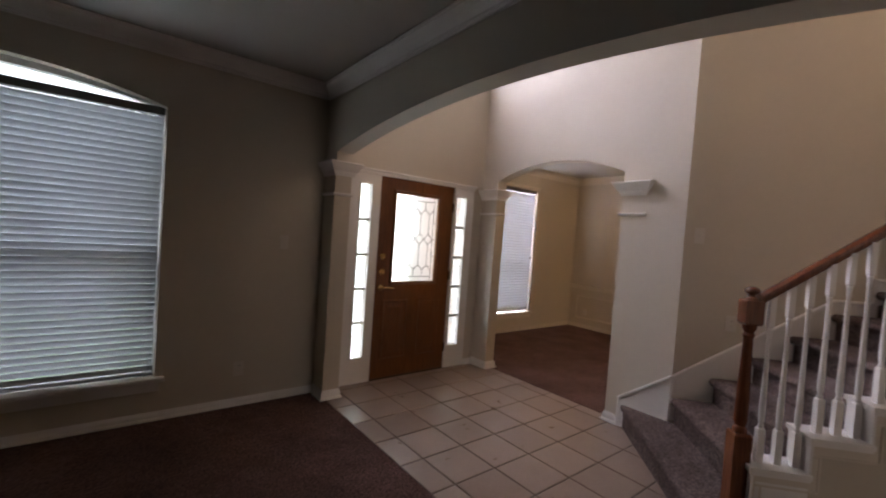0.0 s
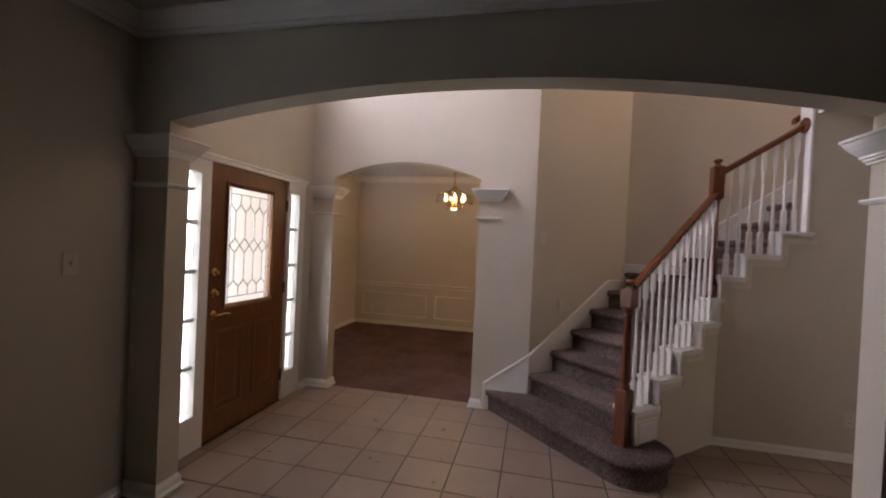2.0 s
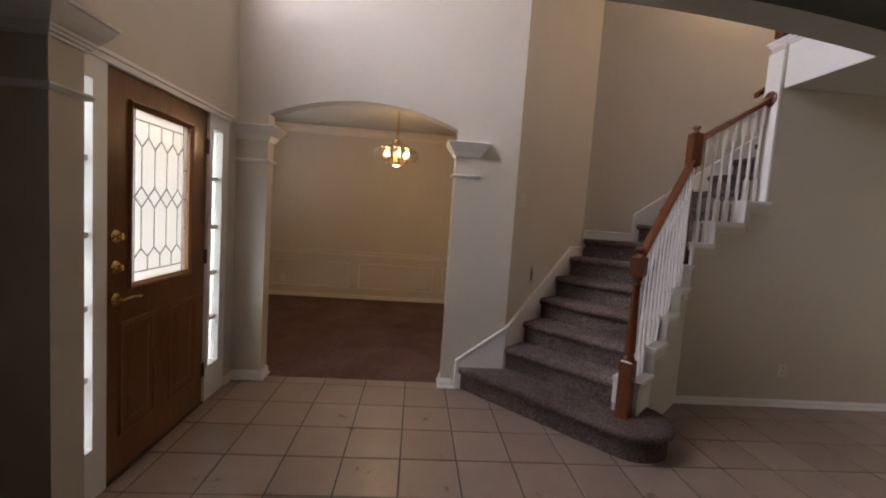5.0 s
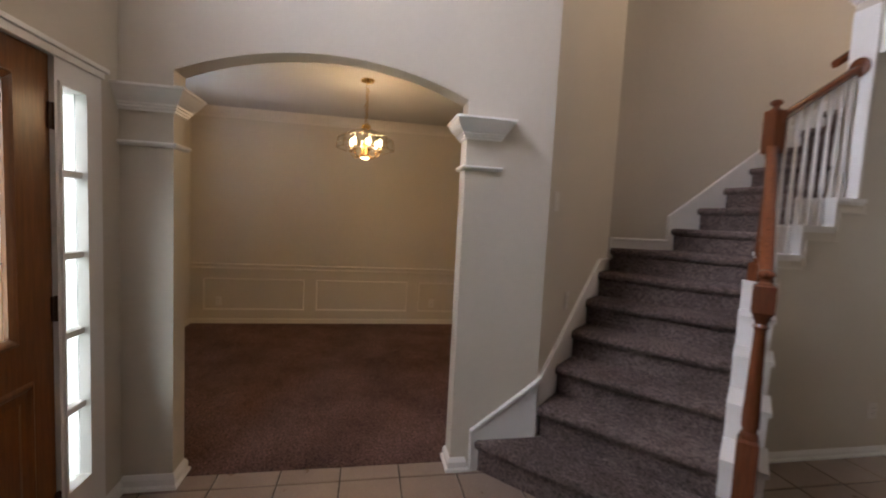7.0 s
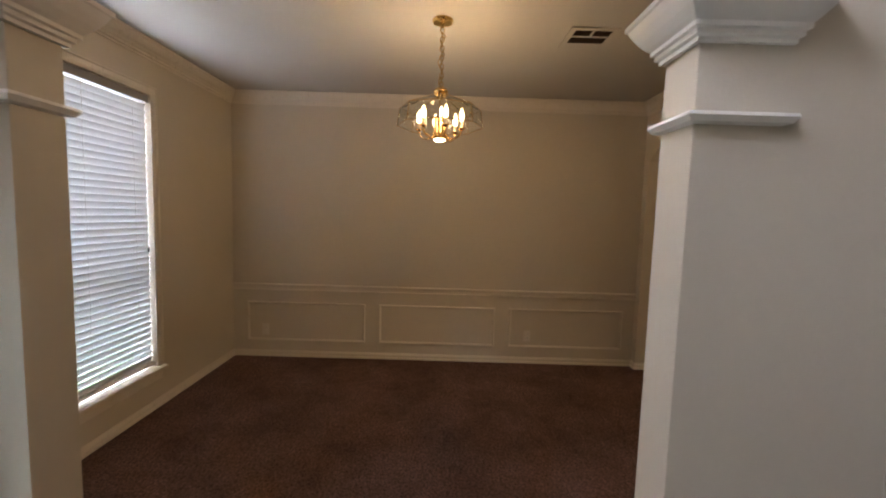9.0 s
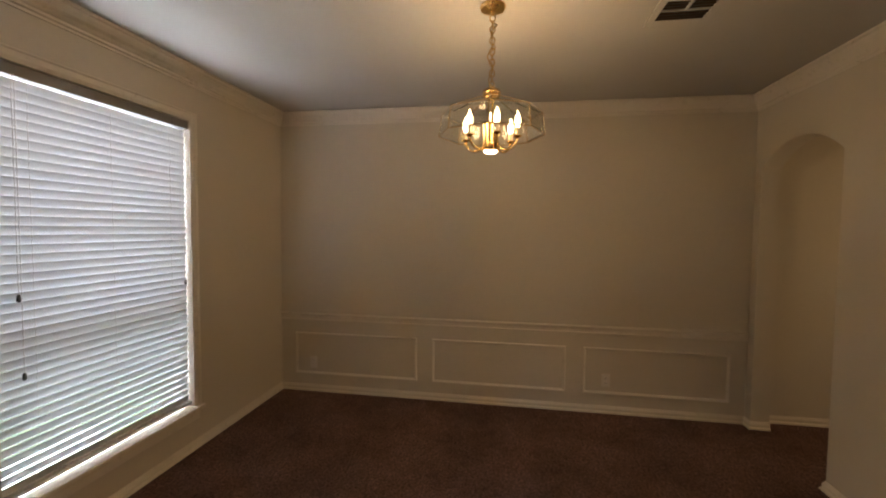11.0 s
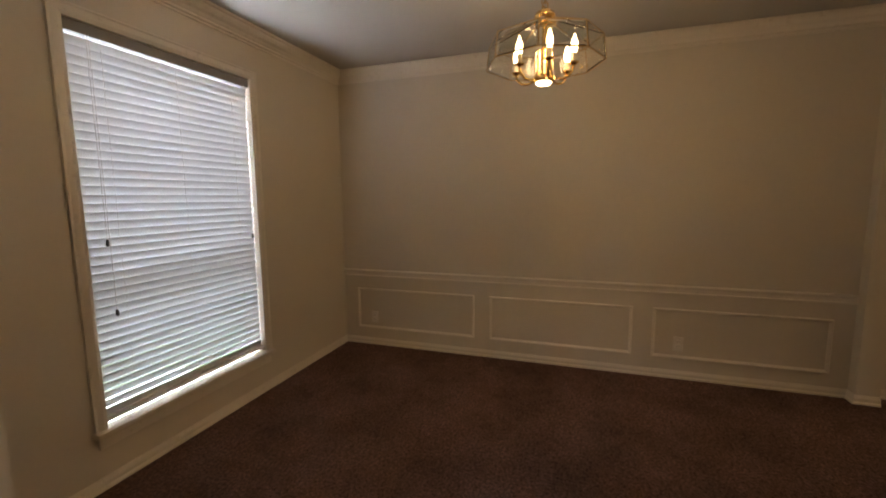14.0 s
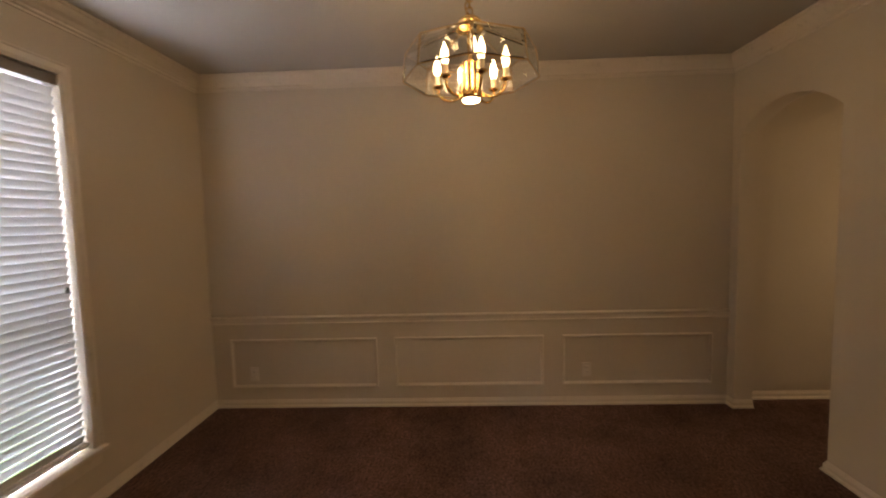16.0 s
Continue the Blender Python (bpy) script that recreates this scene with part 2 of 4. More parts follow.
def arch(u0, u1, spring, peak, steps=24):
    """Points of a segmental arch from u0 to u1."""
    half, rise = abs(u1 - u0) / 2, peak - spring
    r = (half * half + rise * rise) / (2 * rise)
    full = math.asin(min(1, half / r))
    mid = (u0 + u1) / 2
    sign = 1 if u1 > u0 else -1
    return [(mid + sign * r * math.sin(a), peak - r + r * math.cos(a)) for a in (full * (2 * i / steps - 1) for i in range(steps + 1))]


def offset_line(path, d, closed=False):
    """The path moved d to its left, with mitred corners."""
    out, n = [], len(path)
    for i, p in enumerate(path):
        dirs = []
        for a, b in ((i - 1, i), (i, i + 1)):
            if closed or (a >= 0 and b < n):
                q, s = path[a % n], path[b % n]
                v = Vector((s[0] - q[0], s[1] - q[1])).normalized()
                dirs.append(v)
        nrm = [Vector((-v.y, v.x)) for v in dirs]
        m = nrm[0] if len(nrm) == 1 else (nrm[0] + nrm[1]) / max(0.2, 1 + nrm[0].dot(nrm[1]))
        out.append((p[0] + m.x * d, p[1] + m.y * d))
    return out


def moulding(path, profile, closed=False):
    """A profile of (out, z) swept along a plan path, out to the left."""
    bm = bmesh.new()
    cols = [offset_line(path, o, closed) for o, z in profile]
    rings = [[(*cols[k][i], profile[k][1]) for k in range(len(profile))] for i in range(len(path))]
    if closed:
        rings.append(rings[0])
    return loft(bm, rings, True, not closed)


def turned(bm, profile, segs, place=(0, 0, 0)):
    rings = [[(place[0] + r * math.cos(2 * math.pi * i / segs), place[1] + r * math.sin(2 * math.pi * i / segs), place[2] + z) for i in range(segs)] for r, z in profile]
    return loft(bm, rings)


def square_rings(bm, profile, place=(0, 0, 0), turn=0.0):
    c, s = math.cos(turn), math.sin(turn)
    rings = []
    for r, z in profile:
        rings.append([(place[0] + r * (x * c - y * s), place[1] + r * (x * s + y * c), place[2] + z) for x, y in ((-1, -1), (1, -1), (1, 1), (-1, 1))])
    return loft(bm, rings)


def tube(bm, points, radius, segs=8):
    rings = []
    pts = [Vector(p) for p in points]
    for i, p in enumerate(pts):
        d = (pts[min(i + 1, len(pts) - 1)] - pts[max(i - 1, 0)]).normalized()
        up = Vector((0, 0, 1)) if abs(d.z) < 0.95 else Vector((1, 0, 0))
        a = d.cross(up).normalized()
        b = d.cross(a)
        rings.append([tuple(p + radius * (a * math.cos(2 * math.pi * k / segs) + b * math.sin(2 * math.pi * k / segs))) for k in range(segs)])
    return loft(bm, rings)


CROWN = lambda top: [(0, top), (0.085, top), (0.085, top - 0.014), (0.074, top - 0.02), (0.07, top - 0.034), (0.058, top - 0.052), (0.04, top - 0.066), (0.03, top - 0.078), (0.022, top - 0.086), (0.022, top - 0.098), (0.01, top - 0.104), (0.01, top - 0.116), (0, top - 0.116)]
BASE = lambda z=0.0: [(0, z), (0.022, z), (0.022, z + 0.012), (0.016, z + 0.018), (0.013, z + 0.02), (0.013, z + 0.042), (0.009, z + 0.05), (0.005, z + 0.057), (0.005, z + 0.062), (0, z + 0.063)]
CAPITAL = lambda top: [(0, top), (0.076, top), (0.076, top - 0.012), (0.070, top - 0.015), (0.062, top - 0.032), (0.050, top - 0.052), (0.036, top - 0.070), (0.028, top - 0.078), (0.028, top - 0.088), (0.020, top - 0.091), (0.020, top - 0.101), (0.012, top - 0.105), (0.012, top - 0.114), (0, top - 0.114)]
BAND = lambda top: [(0, top), (0.022, top), (0.024, top - 0.008), (0.016, top - 0.02), (0, top - 0.024)]

# ---- plan ----
LIV_X, FOY_X = 1.905, 2.05          # wall between the living room and the foyer
DIN_X0, DIN_X1 = 3.835, 3.97        # wall between the foyer and the dining room
FRONT = 3.95                       # front wall of living room and foyer
DIN_FRONT, DIN_EAST, DIN_SOUTH = 4.925, 7.19, 0.72
LIV_TOP, DIN_TOP, FOY_TOP, HALL_TOP = 2.72, 2.71, 5.40, 2.665
UPPER = 2.99
A0, A1 = Vector((3.835, 1.71)), Vector((4.71, 0.757))   # stair wall, first flight
BACK = -3.6

# ---- setting: floors ----
setting("floor_living", boxes(((-3.4, BACK, -0.12), (1.93, 4.10, 0.0))), CARPET, "dark brown cut-pile carpet of the living room", "floor")
setting("floor_dining", boxes(((3.935, 0.65, -0.12), (7.33, 5.05, 0.0))), CARPET, "dark brown cut-pile carpet of the dining room", "floor")
foyer_floor = setting("floor_foyer", boxes(((1.93, BACK, -0.12), (3.935, 4.10, -0.005))), GROUT, "beige ceramic tiles with dark grout in the foyer", "floor")
passage_floor = setting("floor_passage", boxes(((5.6, -1.6, -0.12), (7.45, 0.648, 0.0))), CARPET, "dark brown cut-pile carpet of the passage behind the dining room", "floor")

# ---- setting: walls ----
WIN_L = (-1.06, 0.72, 0.31, 2.25, 2.38)     # living window: x0, x1, sill, spring, peak
bm = boxes(((-3.4, FRONT, 0), (WIN_L[0], 4.10, 2.9)), ((WIN_L[1], FRONT, 0), (1.975, 4.10, 2.9)), ((WIN_L[0], FRONT, 0), (WIN_L[1], 4.10, WIN_L[2])))
slab(bm, [(WIN_L[0], 2.9)] + arch(WIN_L[0], WIN_L[1], WIN_L[3], WIN_L[4]) + [(WIN_L[1], 2.9)], "y", FRONT, 4.10)
setting("wall_living_front", bm, WALL, "greige painted front wall with an arched window", "wall")
ARCH_L = (0.35, 3.725, 2.13, 2.30)
bm = bmesh.new()
slab(bm, [(BACK, 0), (ARCH_L[0], 0)] + arch(ARCH_L[0], ARCH_L[1], ARCH_L[2], ARCH_L[3], 40) + [(ARCH_L[1], 0), (FRONT, 0), (FRONT, FOY_TOP), (BACK, FOY_TOP)], "x", LIV_X, FOY_X)
setting("wall_living_arch", bm, WALL, "greige wall with a wide arched opening into the foyer", "wall")
setting("wall_living_back", boxes(((-3.4, BACK - 0.15, 0), (FOY_X, BACK, 2.9))), WALL, "plain greige wall of the living room", "wall")
setting("wall_living_west", boxes(((-3.55, BACK - 0.15, 0), (-3.4, 4.10, 2.9))), WALL, "plain greige wall of the living room", "wall")
UNIT = (2.145, 3.695, 2.06)                  # door unit opening: x0, x1, top
HIGH = (2.3, 3.6, 3.25, 4.65)              # high window above the door
bm = bmesh.new()
slab(bm, [(1.975, 0), (UNIT[0], 0), (UNIT[0], UNIT[2]), (UNIT[1], UNIT[2]), (UNIT[1], 0), (DIN_X0, 0), (DIN_X0, HIGH[3]), (HIGH[1], HIGH[3]), (HIGH[1], HIGH[2]), (HIGH[0], HIGH[2]), (HIGH[0], HIGH[3]), (1.975, HIGH[3])], "y", FRONT, 4.10)
box(bm, (1.975, FRONT, HIGH[3]), (DIN_X0, 4.10, FOY_TOP))
setting("wall_foyer_front", bm, WALL, "tall greige front wall around the entrance door", "wall")
ARCH_D = (2.225, 3.71, 2.14, 2.297)
bm = bmesh.new()
slab(bm, [(1.71, 0), (ARCH_D[0], 0)] + arch(ARCH_D[0], ARCH_D[1], ARCH_D[2], ARCH_D[3], 32) + [(ARCH_D[1], 0), (5.07, 0), (5.07, FOY_TOP), (1.71, FOY_TOP)], "x", DIN_X0, DIN_X1)
setting("wall_dining_arch", bm, WALL, "tall greige wall with an arched opening into the dining room", "wall")
dA = (A1 - A0).normalized()
nA = Vector((dA.y, -dA.x))                   # from the stair wall towards the open side
bm = bmesh.new()
prism(bm, [tuple(A0), (3.97, 1.71), (4.86, 0.78), (4.86, 0.72), tuple(A1)], 0, FOY_TOP)
setting("wall_stair_diagonal", bm, WALL, "greige wall running up beside the stairs", "wall")
setting("wall_stair_end", boxes(((4.71, BACK, 0), (4.86, 0.758, FOY_TOP))), WALL, "tall greige wall at the turn of the stairs", "wall")
WIN_D = (4.868, 6.012, 0.305, 2.345)
bm = boxes(((DIN_X1, DIN_FRONT, 0), (WIN_D[0], 5.07, 2.9)), ((WIN_D[1], DIN_FRONT, 0), (7.34, 5.07, 2.9)), ((WIN_D[0], DIN_FRONT, 0), (WIN_D[1], 5.07, WIN_D[2])), ((WIN_D[0], DIN_FRONT, WIN_D[3]), (WIN_D[1], 5.07, 2.9)))
setting("wall_dining_front", bm, WALL, "greige dining room wall around the window", "wall")
setting("wall_dining_east", boxes(((DIN_EAST, DIN_SOUTH, 0), (7.34, DIN_FRONT, 2.9))), WALL, "greige dining room wall above white panelling", "wall")
ARCH_S = (6.275, 7.10, 2.12, 2.285)
bm = bmesh.new()
slab(bm, [(4.86, 0), (ARCH_S[0], 0)] + arch(ARCH_S[0], ARCH_S[1], ARCH_S[2], ARCH_S[3], 20) + [(7.10, 0), (7.34, 0), (7.34, 2.9), (4.86, 2.9)], "y", 0.58, DIN_SOUTH)
setting("wall_dining_south", bm, WALL, "greige dining room wall with a narrow arched doorway", "wall")
for nm, a, b in (("wall_passage_east", (7.255, -1.6, 0), (7.53, 0.58, 2.9)), ("wall_passage_west", (5.45, -1.6, 0), (5.6, 0.58, 2.9)), ("wall_passage_south", (5.45, -1.75, 0), (7.53, -1.6, 2.9))):
    setting(nm, boxes((a, b)), WALL, "greige wall of the passage behind the doorway", "wall")
# landing window opening, added to hold the stair fill lamp
ADDED_UPWIN = (3.4, 4.6, 3.9, 4.9)
# hall window opening, added for the lower fill lamp
ADDED_HALLWIN = (2.35, 3.45, 0.8, 2.1)
setting("wall_hall_back", boxes(((FOY_X, BACK - 0.15, 0), (4.86, BACK, ADDED_HALLWIN[2])), ((FOY_X, BACK - 0.15, ADDED_HALLWIN[3]), (4.86, BACK, ADDED_UPWIN[2])), ((FOY_X, BACK - 0.15, ADDED_HALLWIN[2]), (ADDED_HALLWIN[0], BACK, ADDED_HALLWIN[3])), ((ADDED_HALLWIN[1], BACK - 0.15, ADDED_HALLWIN[2]), (4.86, BACK, ADDED_HALLWIN[3])), ((FOY_X, BACK - 0.15, ADDED_UPWIN[3]), (4.86, BACK, FOY_TOP)), ((FOY_X, BACK - 0.15, ADDED_UPWIN[2]), (ADDED_UPWIN[0], BACK, ADDED_UPWIN[3])), ((ADDED_UPWIN[1], BACK - 0.15, ADDED_UPWIN[2]), (4.86, BACK, ADDED_UPWIN[3]))), WALL, "plain greige wall at the back of the hall", "wall")

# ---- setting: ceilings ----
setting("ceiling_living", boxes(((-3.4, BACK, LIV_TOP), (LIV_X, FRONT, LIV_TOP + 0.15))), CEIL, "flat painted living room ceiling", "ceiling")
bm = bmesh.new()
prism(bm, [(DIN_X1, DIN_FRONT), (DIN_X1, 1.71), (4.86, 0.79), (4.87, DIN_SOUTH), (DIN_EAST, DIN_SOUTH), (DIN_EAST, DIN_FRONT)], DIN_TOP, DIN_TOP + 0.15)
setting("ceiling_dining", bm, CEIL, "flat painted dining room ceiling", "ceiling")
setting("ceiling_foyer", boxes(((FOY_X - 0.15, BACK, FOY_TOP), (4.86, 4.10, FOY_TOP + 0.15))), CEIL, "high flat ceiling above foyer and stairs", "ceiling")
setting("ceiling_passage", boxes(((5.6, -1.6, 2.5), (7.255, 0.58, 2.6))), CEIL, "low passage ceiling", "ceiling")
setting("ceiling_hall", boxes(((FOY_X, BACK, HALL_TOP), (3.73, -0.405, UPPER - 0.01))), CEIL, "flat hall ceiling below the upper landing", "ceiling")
setting("floor_upper", boxes(((FOY_X, BACK, UPPER - 0.008), (3.73, -0.42, UPPER))), CARPET, "brown carpet of the upper landing", "floor")
setting("trim_landing_fascia", boxes(((FOY_X, -0.40, HALL_TOP - 0.002), (3.86, -0.385, 3.03))), TRIM, "white painted fascia of the upper landing", "trim")
setting("trim_landing_cap", moulding([(3.865, -0.60), (3.865, -0.385), (FOY_X, -0.385)][::-1], [(-0.02, 3.005), (0.012, 3.005), (0.012, 3.02), (0.028, 3.035), (0.028, 3.05), (0.04, 3.056), (0.04, 3.072), (-0.1, 3.072), (-0.1, 3.056), (-0.02, 3.056)][::-1]), TRIM, "white moulded cap under the landing balustrade", "trim")

# ---- setting: mouldings ----
setting("trim_crown_living", moulding([(LIV_X, BACK), (LIV_X, FRONT), (-3.4, FRONT), (-3.4, BACK)], CROWN(LIV_TOP - 0.002), True), TRIM, "white crown moulding", "crown moulding")
setting("trim_crown_dining", moulding([(DIN_X1, DIN_FRONT), (DIN_X1, 1.71), (4.86, 0.79), (4.86, DIN_SOUTH), (DIN_EAST, DIN_SOUTH), (DIN_EAST, DIN_FRONT)], CROWN(DIN_TOP - 0.002), True), PANEL, "white crown moulding", "crown moulding")
for nm, path in (("baseboard_living_front", [(LIV_X, ARCH_L[1] + 0.12), (LIV_X, FRONT), (-3.4, FRONT), (-3.4, BACK), (LIV_X, BACK), (LIV_X, 0.2)]),
                 ("baseboard_dining", [(7.10, 0.58), (7.10, DIN_SOUTH), (DIN_EAST, DIN_SOUTH), (DIN_EAST, DIN_FRONT), (DIN_X1, DIN_FRONT), (DIN_X1, 3.9)]),
                 ("baseboard_dining_south", [(4.86, DIN_SOUTH), (ARCH_S[0], DIN_SOUTH), (ARCH_S[0], 0.58)]),
                 ("baseboard_passage", [(7.255, -1.6), (7.255, 0.575)]),
                 ("baseboard_hall", [(3.72, BACK), (3.72, 0.30)]),
                 ("baseboard_dining_back", [(DIN_X1, 2.0), (DIN_X1, 1.71), (4.86, 0.79)])):
    setting(nm, moulding(path, BASE()), PANEL if "dining" in nm or "passage" in nm else TRIM, "cream painted baseboard" if "dining" in nm or "passage" in nm else "white painted baseboard", "baseboard")


def jamb_trims(tag, face0, face1, edge, away, mass, foot):
    """Capital, band and base wrapped round the end of an arched wall. away: +1 where the wall goes on to larger y."""
    # left of the path is outside the wall
    for nm, prof, lab in (("capital", CAPITAL(2.045), "white moulded capital"), ("band", BAND(1.785), "thin white astragal band"), ("base", [(0, 0.0), (0.026, 0.0), (0.026, 0.014), (0.018, 0.02), (0.015, 0.022), (0.015, 0.055), (0.01, 0.066), (0.005, 0.076), (0, 0.08)], "white base block")):
        far = edge + away * (foot if nm == "base" else mass)
        path = [(face0 + 0.06, far), (face0, far), (face0, edge), (face1, edge), (face1, far), (face1 - 0.06, far)]
        if away > 0:
            path = path[::-1]
        setting("trim_" + nm + "_" + tag, moulding(path, prof), TRIM, lab + " round the end of the arch wall", "trim")


jamb_trims("living_1", LIV_X, FOY_X, ARCH_L[1], 1, 0.225, 0.225)
jamb_trims("living_2", LIV_X, FOY_X, ARCH_L[0], -1, 0.2, 0.2)
jamb_trims("dining_1", DIN_X0, DIN_X1, ARCH_D[1], 1, 0.23, 0.23)
jamb_trims("dining_2", DIN_X0, DIN_X1, ARCH_D[0], -1, 0.19, 0.085)

# dining room chair rail and wall panels
RAIL = [(0, 0.70), (0.012, 0.70), (0.016, 0.712), (0.010, 0.718), (0.010, 0.742), (0.022, 0.752), (0.026, 0.764), (0.014, 0.772), (0, 0.774)]
setting("trim_chair_rail", moulding([(DIN_EAST, DIN_SOUTH + 0.002), (DIN_EAST, DIN_FRONT - 0.002)], RAIL), PANEL, "cream chair rail along the dining room wall", "chair rail")
for i, (y0, y1) in enumerate(((3.545, 4.775), (2.185, 3.40), (0.845, 2.035))):
    bm = bmesh.new()
    prof = [(0.0, 0.0), (0.013, 0.001), (0.017, 0.006), (0.015, 0.012), (0.008, 0.017), (0.006, 0.022), (0.0, 0.024)]
    z0, z1 = 0.168, 0.58
    outline = [(y0, z0), (y1, z0), (y1, z1), (y0, z1)]
    cols = [(o, offset_line(outline, w, True)) for o, w in prof]
    rings = [[(DIN_EAST - o, *c[k]) for o, c in cols] for k in range(4)]
    loft(bm, rings + [rings[0]], True, False)
    setting("trim_panel_%d" % (i + 1), bm, PANEL, "rectangular cream picture-frame moulding below the chair rail", "wall panel")


# ---- windows and blinds ----
LIV_PITCH, DIN_PITCH = 0.0455, 0.0445
def blind(name, x0, x1, y, z0, z1, label, tilt, pitch=0.0455, wands=()):
    b = thing(name, ((x0 + x1) / 2, y, z0), label, "window blind")
    w, cx = x1 - x0, 0.0
    h = z1 - z0
    part("headrail", boxes(((-w / 2, -0.03, h - 0.055), (w / 2, 0.03, h)), bevel=0.003), VALANCE, b, "valance board with its backlit shade painted in grey")
    part("bottom_rail", boxes(((-w / 2, -0.025, 0.0), (w / 2, 0.025, 0.022)), bevel=0.004), SLAT, b)
    bm = bmesh.new()
    n = 5
    rings = []
    for sx in (-w / 2 + 0.003, w / 2 - 0.003):
        top = [(sx, -0.025 + 0.05 * i / n, 0.0036 * (1 - (2 * i / n - 1) ** 2) + 0.0014) for i in range(n + 1)]
        bot = [(sx, p[1], p[2] - 0.0028) for p in top[::-1]]
        rings.append(top + bot)
    loft(bm, rings)
    data = mesh_of("slat", bm, SLAT)
    count = round((h - 0.055 - 0.080) / pitch) + 1
    pitch = (h - 0.055 - 0.080) / (count - 1)
    rng = random.Random(7)
    for i in range(count):
        s = new("slat", data)
        s.parent = b
        s.matrix_local = pose(0, 0, 0.046 + i * pitch, tilt + rng.uniform(-0.6, 0.6), rng.uniform(-0.08, 0.08), 0)
    for fx in (-0.36, 0.0, 0.36):
        bm = boxes(((fx * w - 0.0006, -0.026, 0.02), (fx * w + 0.0006, -0.0252, h - 0.05)), ((fx * w - 0.0012, 0.0245, 0.02), (fx * w + 0.0012, 0.026, h - 0.05)))
        part("ladder_cord", bm, TRIM, b)
    for fx, drop in wands:
        bm = bmesh.new()
        tube(bm, [(fx * w, -0.036, h - 0.05), (fx * w, -0.034, h - drop)], 0.0012, 6)
        cord = part("pull_cord", bm, TRIM, b)
        bm = bmesh.new()
        turned(bm, [(0.003, 0.0), (0.007, -0.006), (0.009, -0.03), (0.004, -0.036)][::-1], 10, (fx * w, -0.034, h - drop))
        smooth(part("tassel", bm, VENT_DARK, cord, "dark cord tassel"))
    return b


def window_unit(name, x0, x1, y, z0, z1, label, spring=None, meet=None):
    """Frame, sashes and panes set in an opening; y is the plane of the glass."""
    win = setting(name, boxes(((x0, y - 0.03, z0), (x0 + 0.045, y + 0.04, spring or z1)), ((x1 - 0.045, y - 0.03, z0), (x1, y + 0.04, spring or z1)), ((x0 + 0.045, y - 0.03, z0), (x1 - 0.045, y + 0.04, z0 + 0.022))), VINYL, label, "window")
    if spring:
        outer = arch(x0, x1, spring, z1)
        inner = arch(x0 + 0.045, x1 - 0.045, spring + 0.004, z1 - 0.045)
        bm = bmesh.new()
        slab(bm, outer + inner[::-1], "y", y - 0.03, y + 0.04)
        box(bm, (x0 + 0.045, y - 0.02, spring - 0.045), (x1 - 0.045, y + 0.03, spring - 0.001))
        part("window_frame", bm, VINYL, win)
        bm = bmesh.new()
        slab(bm, inner, "y", y - 0.003, y + 0.003)
        part("pane", bm, GLASS, win).visible_shadow = False
        top = spring - 0.045
    else:
        part("window_frame", boxes(((x0 + 0.045, y - 0.03, z1 - 0.05), (x1 - 0.045, y + 0.04, z1))), VINYL, win)
        top = z1 - 0.05
    rows = [(z0 + 0.022, top)]
    if meet:
        part("meeting_rail", boxes(((x0 + 0.045, y - 0.025, meet - 0.025), (x1 - 0.045, y + 0.03, meet + 0.025)), bevel=0.003), VINYL, win)
        rows = [(z0 + 0.022, meet - 0.025), (meet + 0.025, top)]
    for a, b in rows:
        part("pane", boxes(((x0 + 0.045, y - 0.003, a), (x1 - 0.045, y + 0.003, b))), GLASS, win).visible_shadow = False
    return win


window_unit("window_1", WIN_L[0], WIN_L[1], 4.06, WIN_L[2], WIN_L[4], "arched living room window with painted frame", WIN_L[3], 1.2)
window_unit("window_2", WIN_D[0], WIN_D[1], 5.03, WIN_D[2], WIN_D[3], "tall dining room window with painted frame", None, 1.065)
# added landing window, out of view, in front of its fill lamp
window_unit("window_6", ADDED_UPWIN[0], ADDED_UPWIN[1], BACK - 0.08, ADDED_UPWIN[2], ADDED_UPWIN[3], "unseen window added on the upper landing for its fill lamp")
# made-up hall window, never in view, for the hall fill
window_unit("window_7", ADDED_HALLWIN[0], ADDED_HALLWIN[1], BACK - 0.08, ADDED_HALLWIN[2], ADDED_HALLWIN[3], "unseen window added in the hall for its fill lamp")
window_unit("window_3", HIGH[0], HIGH[1], 4.06, HIGH[2], HIGH[3], "high fixed window above the entrance door")
blind("venetian_blind", WIN_L[0] + 0.01, WIN_L[1] - 0.012, 3.995, 0.328, 2.245, "white slatted blind, lowered in the living room window", -63.5, LIV_PITCH)
blind("venetian_blind", WIN_D[0] + 0.006, WIN_D[1] - 0.004, 4.955, 0.338, 2.34, "white slatted blind, lowered and nearly shut in the dining room window", -70.5, DIN_PITCH, ((-0.42, 1.05), (-0.41, 1.42), (0.455, 1.1)))
# sills and casings
setting("trim_sill_living", boxes(((WIN_L[0] - 0.06, 3.90, WIN_L[2] - 0.022), (WIN_L[1] + 0.06, 4.028, WIN_L[2] + 0.008)), bevel=0.006), TRIM, "white window stool", "window sill")
setting("trim_apron_living", boxes(((WIN_L[0] - 0.03, 3.935, WIN_L[2] - 0.095), (WIN_L[1] + 0.03, 3.952, WIN_L[2] - 0.028)), bevel=0.004), TRIM, "white apron below the window stool", "trim")
setting("trim_sill_dining", boxes(((WIN_D[0] - 0.072, 4.875, WIN_D[2] - 0.018), (WIN_D[1] + 0.066, 4.998, WIN_D[2] + 0.010)), bevel=0.006), PANEL, "white window stool", "window sill")
